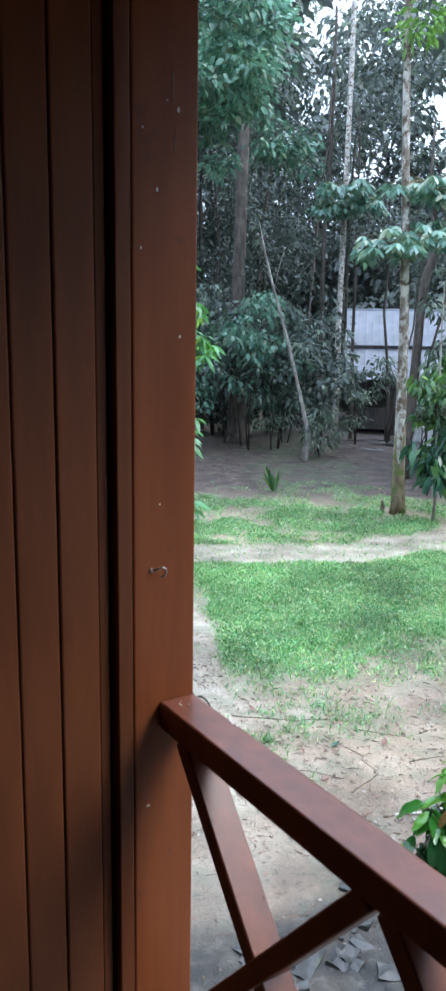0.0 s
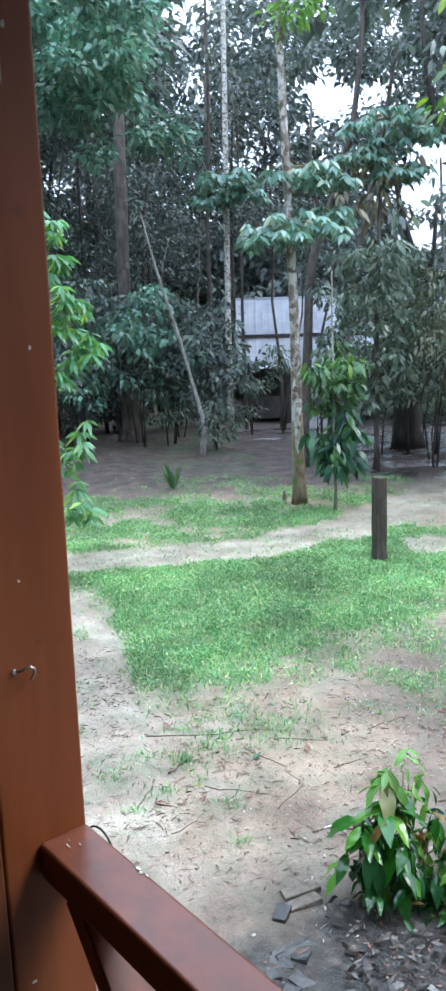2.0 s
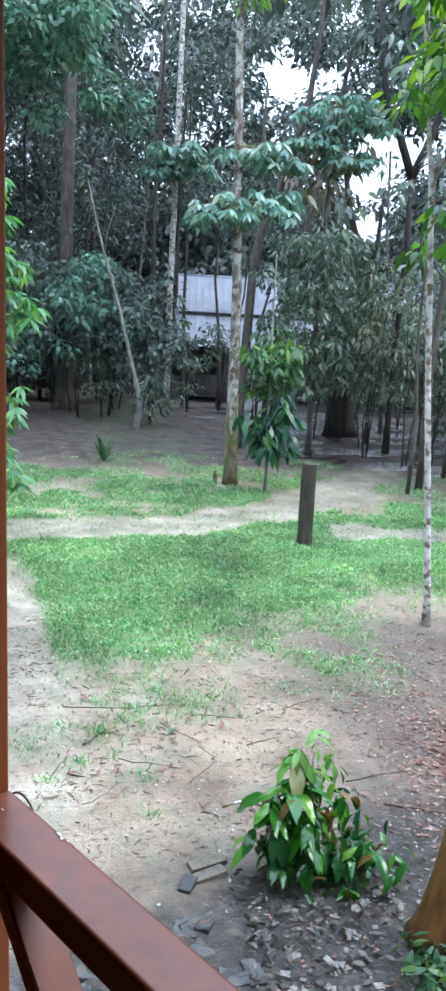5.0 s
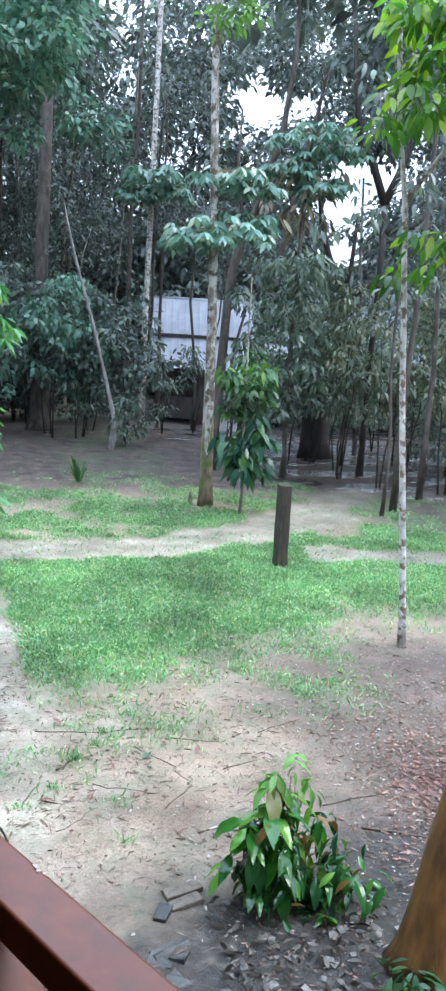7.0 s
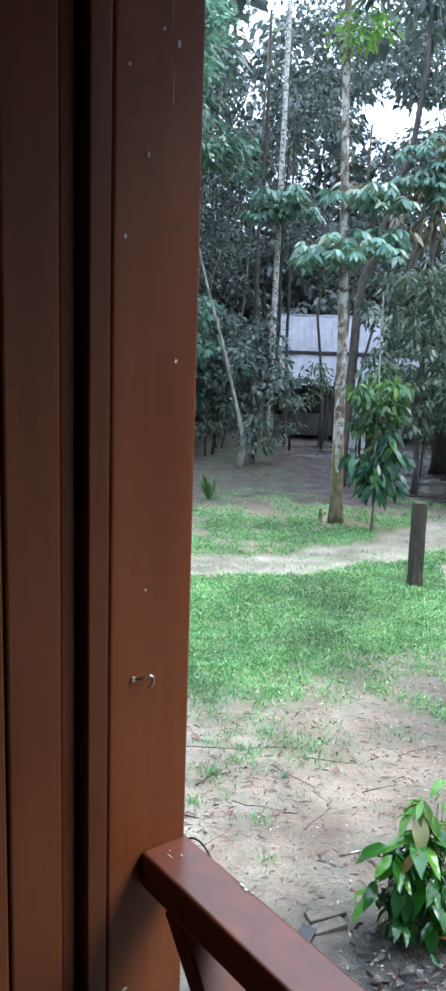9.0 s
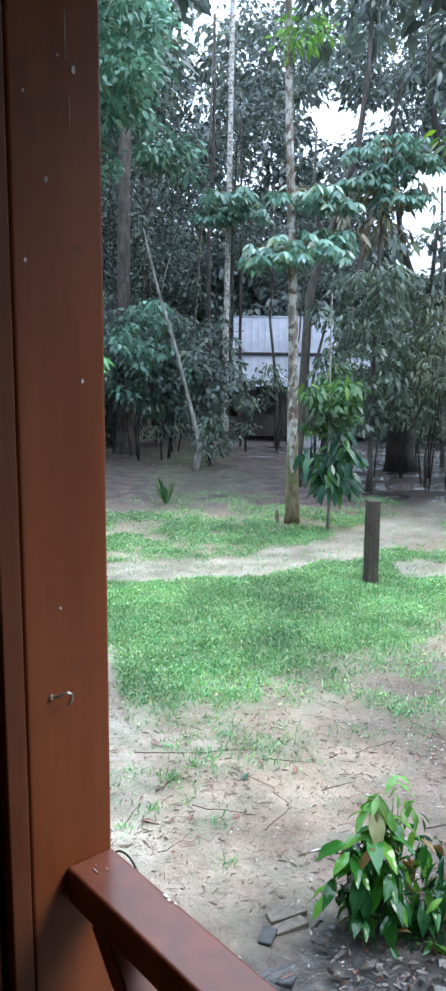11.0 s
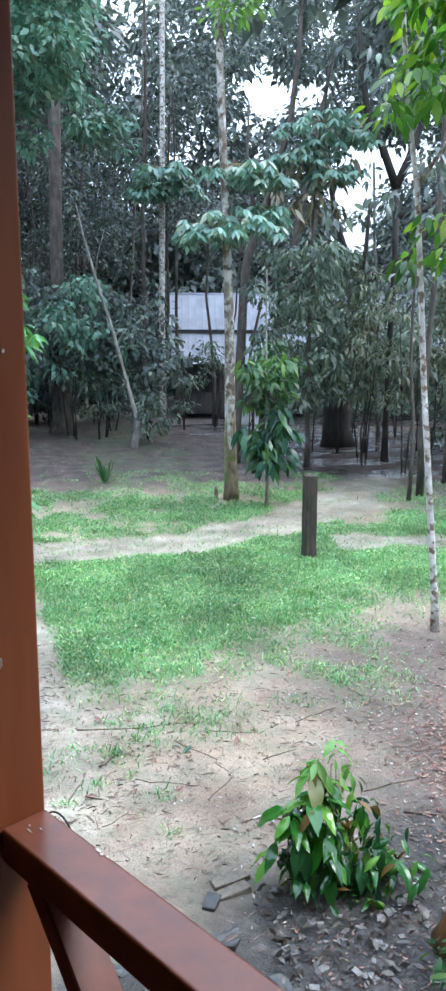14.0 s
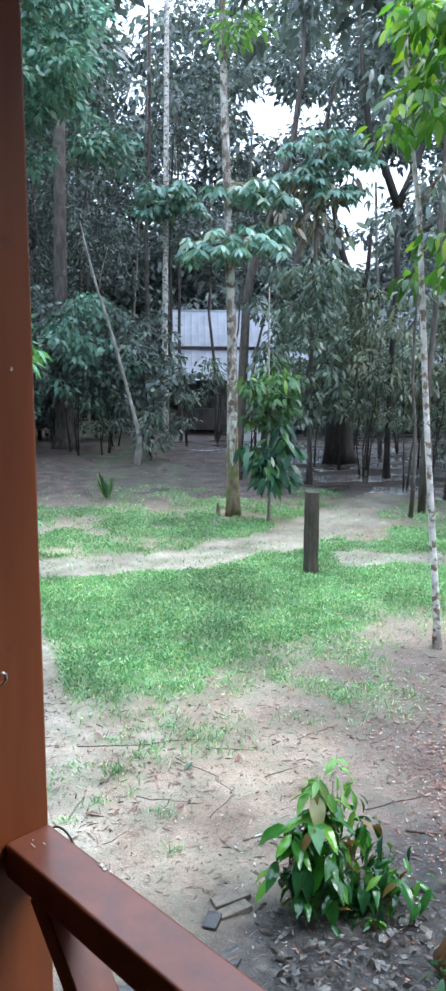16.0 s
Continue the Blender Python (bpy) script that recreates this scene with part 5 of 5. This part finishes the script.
tp = []
for x, y in scatter(420, (-0.6, 5.5), (4.3, 13.2), lambda x, y: 0.25 + grassy(x, y) if grassy(x, y) > 0.12 else 0.0):
    tp += [(x + R.gauss(0, 0.03), y + R.gauss(0, 0.03)) for _ in range(22)]
grass_object("grass", "taller tufts standing in the short grass", tp, 0.05, 0.125, 0.008)


def litter_weight(x, y):
    right = 0.5 * soft(x - 0.1 * (y - 3), 1.6, 2.3) * (1 - soft(y, 5.2, 6.5))
    under = 0.5 * (1 - soft(y, 3.0, 3.5)) * soft(x, 0.8, 1.1)
    return max(0.02, right, under, 0.35 * soft(y, 13, 15))


pts = scatter(6200, (-0.9, 4.2), (2.4, 9.0), lambda x, y: litter_weight(x, y) * (1 - 0.9 * grassy(x, y)))
pts += scatter(5200, (-4, 9), (12.4, 21), lambda x, y: 0.6)
base = np.array([(x, y, ground_z(x, y) + R.uniform(0.004, 0.014)) for x, y in pts])
n = len(base)
ang = NR.uniform(0, 2 * math.pi, n)
ax = np.column_stack([np.cos(ang), np.sin(ang), NR.normal(0.02, 0.12, n)])
sz = NR.uniform(0.014, 0.046, n) * np.where(base[:, 1] > 12, 1.7, np.where(base[:, 1] < 3.3, 0.65, 1.0))
me = leaf_mesh("leaf_litter", base, ax, sz, sz * NR.uniform(0.2, 0.5, n), 0.15, 0.02, side=np.column_stack([-np.sin(ang), np.cos(ang), NR.normal(0, 0.25, n)]))
tagged(part("leaf_litter", me, litter_mat), "scattered fallen leaves and bits on wet sand", "leaves", kind="stuff")

pts = scatter(900, (-0.8, 3.6), (3.0, 7.0), lambda x, y: 0.6 * (1 - grassy(x, y)))
base = np.array([(x, y, ground_z(x, y) + 0.004) for x, y in pts])
n = len(base)
ang = NR.normal(0.3, 0.9, n)
ax = np.column_stack([np.cos(ang), np.sin(ang), NR.normal(0.02, 0.08, n)])
me = leaf_mesh("straw", base, ax, NR.uniform(0.03, 0.13, n), NR.uniform(0.003, 0.007, n), 0.3, 0.02)
tagged(part("straw", me, litter_mat), "thin bits of straw and stalks on wet sand", "straw", kind="stuff")

pts = [(R.gauss(2.66, 0.24), R.gauss(4.1, 0.36)) for _ in range(3600)]
pts = [p for p in pts if p[0] > 1.7 and p[1] > 3.3]
base = np.array([(x, y, ground_z(x, y) + R.uniform(0.004, 0.02)) for x, y in pts])
n = len(base)
ang = NR.uniform(0, 2 * math.pi, n)
ax = np.column_stack([np.cos(ang), np.sin(ang), NR.normal(0.03, 0.15, n)])
sz = NR.uniform(0.012, 0.06, n)
me = leaf_mesh("leaf_litter", base, ax, sz, sz * NR.uniform(0.15, 0.4, n), 0.15, 0.02, side=np.column_stack([-np.sin(ang), np.cos(ang), NR.normal(0, 0.25, n)]))
tagged(part("leaf_litter", me, red_litter), "reddish-brown fallen leaves heaped on wet soil", "leaves", kind="stuff")

R3 = random.Random(23)
pts = []
while len(pts) < 3400:
    x, y = R3.uniform(-0.7, 3.4), R3.uniform(3.6, 6.9)
    if R3.random() < (0.25 + 0.75 * soft(lump(x, y, 2.3, 71.0), -0.1, 0.3)) * (1 - grassy(x, y)):
        pts.append((x, y))
base = np.array([(x, y, ground_z(x, y) + 0.004) for x, y in pts])
n = len(base)
ang = NR.normal(0.4, 1.0, n)
ax = np.column_stack([np.cos(ang), np.sin(ang), NR.normal(0.02, 0.08, n)])
me = leaf_mesh("debris", base, ax, 0.01 + 0.08 * NR.uniform(0, 1, n) ** 2.5, NR.uniform(0.004, 0.014, n), 0.3, 0.02)
tagged(part("debris", me, twig_mat), "dark bits of bark and twigs on wet sand", "debris", kind="stuff")

pale_bits = scatter(3400, (-0.7, 4.0), (3.2, 7.4), lambda x, y: (0.1 + 0.9 * soft(x + 0.6 * lump(x, y, 1.5, 81.0), 0.5, 2.2)) * (1 - grassy(x, y)))
base = np.array([(x, y, ground_z(x, y) + 0.006) for x, y in pale_bits])
n = len(base)
ang = NR.uniform(0, 2 * math.pi, n)
ax = np.column_stack([np.cos(ang), np.sin(ang), NR.normal(0.05, 0.2, n)])
sz = NR.uniform(0.008, 0.028, n)
me = leaf_mesh("debris", base, ax, sz, sz * NR.uniform(0.2, 0.6, n), 0.2, 0.02)
tagged(part("debris", me, pale_bit_mat), "pale bits of bark and stone on wet sand", "debris", kind="stuff")

R4 = random.Random(5)
tp = []
for x, y in ((0.46, 5.38), (0.16, 4.92), (-0.01, 4.85), (0.21, 4.54), (0.58, 4.36), (0.56, 4.01), (0.48, 5.02), (0.01, 4.34), (0.53, 5.18), (0.06, 4.95)):
    tp += [(x + R4.gauss(0, 0.045), y + R4.gauss(0, 0.035)) for _ in range(34)]
grass_object("grass", "small sparse grass tufts in wet sand", tp, 0.03, 0.085, 0.007)
for k, (x, y) in enumerate(((0.27, 5.29), (0.57, 4.70), (0.70, 4.42), (0.12, 4.41), (0.28, 4.11), (0.42, 4.45), (1.12, 4.85))):
    o = tagged(part("fallen_leaf", raw_leaf[k % 3].copy(), litter_mat if k % 3 else red_litter), "curled brown dead leaf lying on wet sand", "leaf", "dead leaves on the sand")
    o.matrix_basis = pose(x, y, ground_z(x, y) + 0.014, R4.uniform(-15, 15), R4.uniform(-6, 4), R4.uniform(0, 360)) @ Matrix.Scale(R4.uniform(0.6, 0.85), 4)
o = tagged(part("fallen_leaf", raw_leaf[0].copy(), leaf_deep), "dark green fallen leaf lying on wet sand", "leaf")
o.matrix_basis = pose(*(0.76, 4.81), ground_z(*(0.76, 4.81)) + 0.012, 8, -4, 40) @ Matrix.Scale(0.7, 4)
# dark leaves spread here to deepen the bush's shadow
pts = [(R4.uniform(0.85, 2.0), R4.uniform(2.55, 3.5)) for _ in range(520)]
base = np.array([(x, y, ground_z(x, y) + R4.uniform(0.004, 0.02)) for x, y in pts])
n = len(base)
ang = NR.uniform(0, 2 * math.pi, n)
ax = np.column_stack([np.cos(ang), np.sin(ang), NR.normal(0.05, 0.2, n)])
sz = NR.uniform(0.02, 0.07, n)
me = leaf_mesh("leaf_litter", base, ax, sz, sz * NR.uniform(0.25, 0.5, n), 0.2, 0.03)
tagged(part("leaf_litter", me, bush_shade_litter), "fallen leaves under the bush, darkened to paint its shadow", "leaves", kind="stuff")

weed = thing("weed", "small dark green weed at the log's foot", "plant", (1.62, 2.72, ground_z(1.62, 2.72)))
P, A, L, Wd = cluster_leaves([(R.uniform(-0.1, 0.14), R.uniform(-0.08, 0.08), R.uniform(0.03, 0.12)) for _ in range(9)], 0.06, 10, 0.09, 0.028)
part("leaves", leaf_mesh("leaves", P, A, L, Wd), leaf_sapling, weed)

water_mat, wtree, wb = nodes_of("puddle_water")
wb.inputs["Base Color"].default_value = (0.22, 0.212, 0.21, 1)
wb.inputs["Roughness"].default_value = 0.07
wb.inputs["Coat Weight"].default_value, wb.inputs["Coat Roughness"].default_value = 1.0, 0.05
wn, wr = noise_ramp(wtree, 6, [(0.3, grey(0.0)), (0.7, grey(1.0))], detail=2, stretch=(0.35, 1.2, 1))
bump(wtree, wb, wn.outputs["Fac"], 1.0, 0.12)
for k, (x, y, a, b) in enumerate(((6.3, 13.7, 0.8, 0.35), (6.9, 13.0, 0.7, 0.2), (5.4, 15.2, 0.9, 0.35), (5.9, 17.9, 1.3, 0.5), (6.3, 20.4, 1.6, 0.7), (5.0, 22.6, 1.2, 0.5), (8.6, 21.0, 1.6, 0.7), (3.6, 19.6, 0.5, 0.2), (3.2, 21.8, 0.6, 0.25), (6.0, 15.0, 0.7, 0.3), (6.6, 16.4, 0.8, 0.3), (8.0, 14.4, 0.9, 0.35), (7.4, 18.9, 1.2, 0.5), (6.6, 18.4, 1.2, 0.5), (5.2, 18.9, 0.8, 0.35), (8.0, 17.3, 1.1, 0.45), (5.3, 16.2, 0.5, 0.25), (7.2, 15.2, 0.9, 0.3), (4.6, 20.6, 0.9, 0.4))):
    bm = bmesh.new()
    mid = bm.verts.new((x, y, ground_z(x, y) + 0.012))
    rings = []
    for q in (0.5, 1.0):
        ring = []
        for j in range(36):
            t = 2 * math.pi * j / 36
            s = q * (1 + 0.7 * noise.noise(Vector((math.cos(t) * 1.6 + k * 5, math.sin(t) * 1.6, 2))) + 0.5 * noise.noise(Vector((math.cos(t) * 5 + k, math.sin(t) * 5, 7))))
            px_, py_ = x + a * s * math.cos(t), y + b * s * math.sin(t)
            ring.append(bm.verts.new((px_, py_, ground_z(px_, py_) + (0.012 if q < 1 else 0.002))))
        rings.append(ring)
    for j in range(36):
        bm.faces.new((mid, rings[0][j], rings[0][(j + 1) % 36])).smooth = True
        bm.faces.new((rings[0][j], rings[1][j], rings[1][(j + 1) % 36], rings[0][(j + 1) % 36])).smooth = True
    tagged(part("water", bm, water_mat), "shallow rain puddle on dark soil", "puddle", kind="structure")
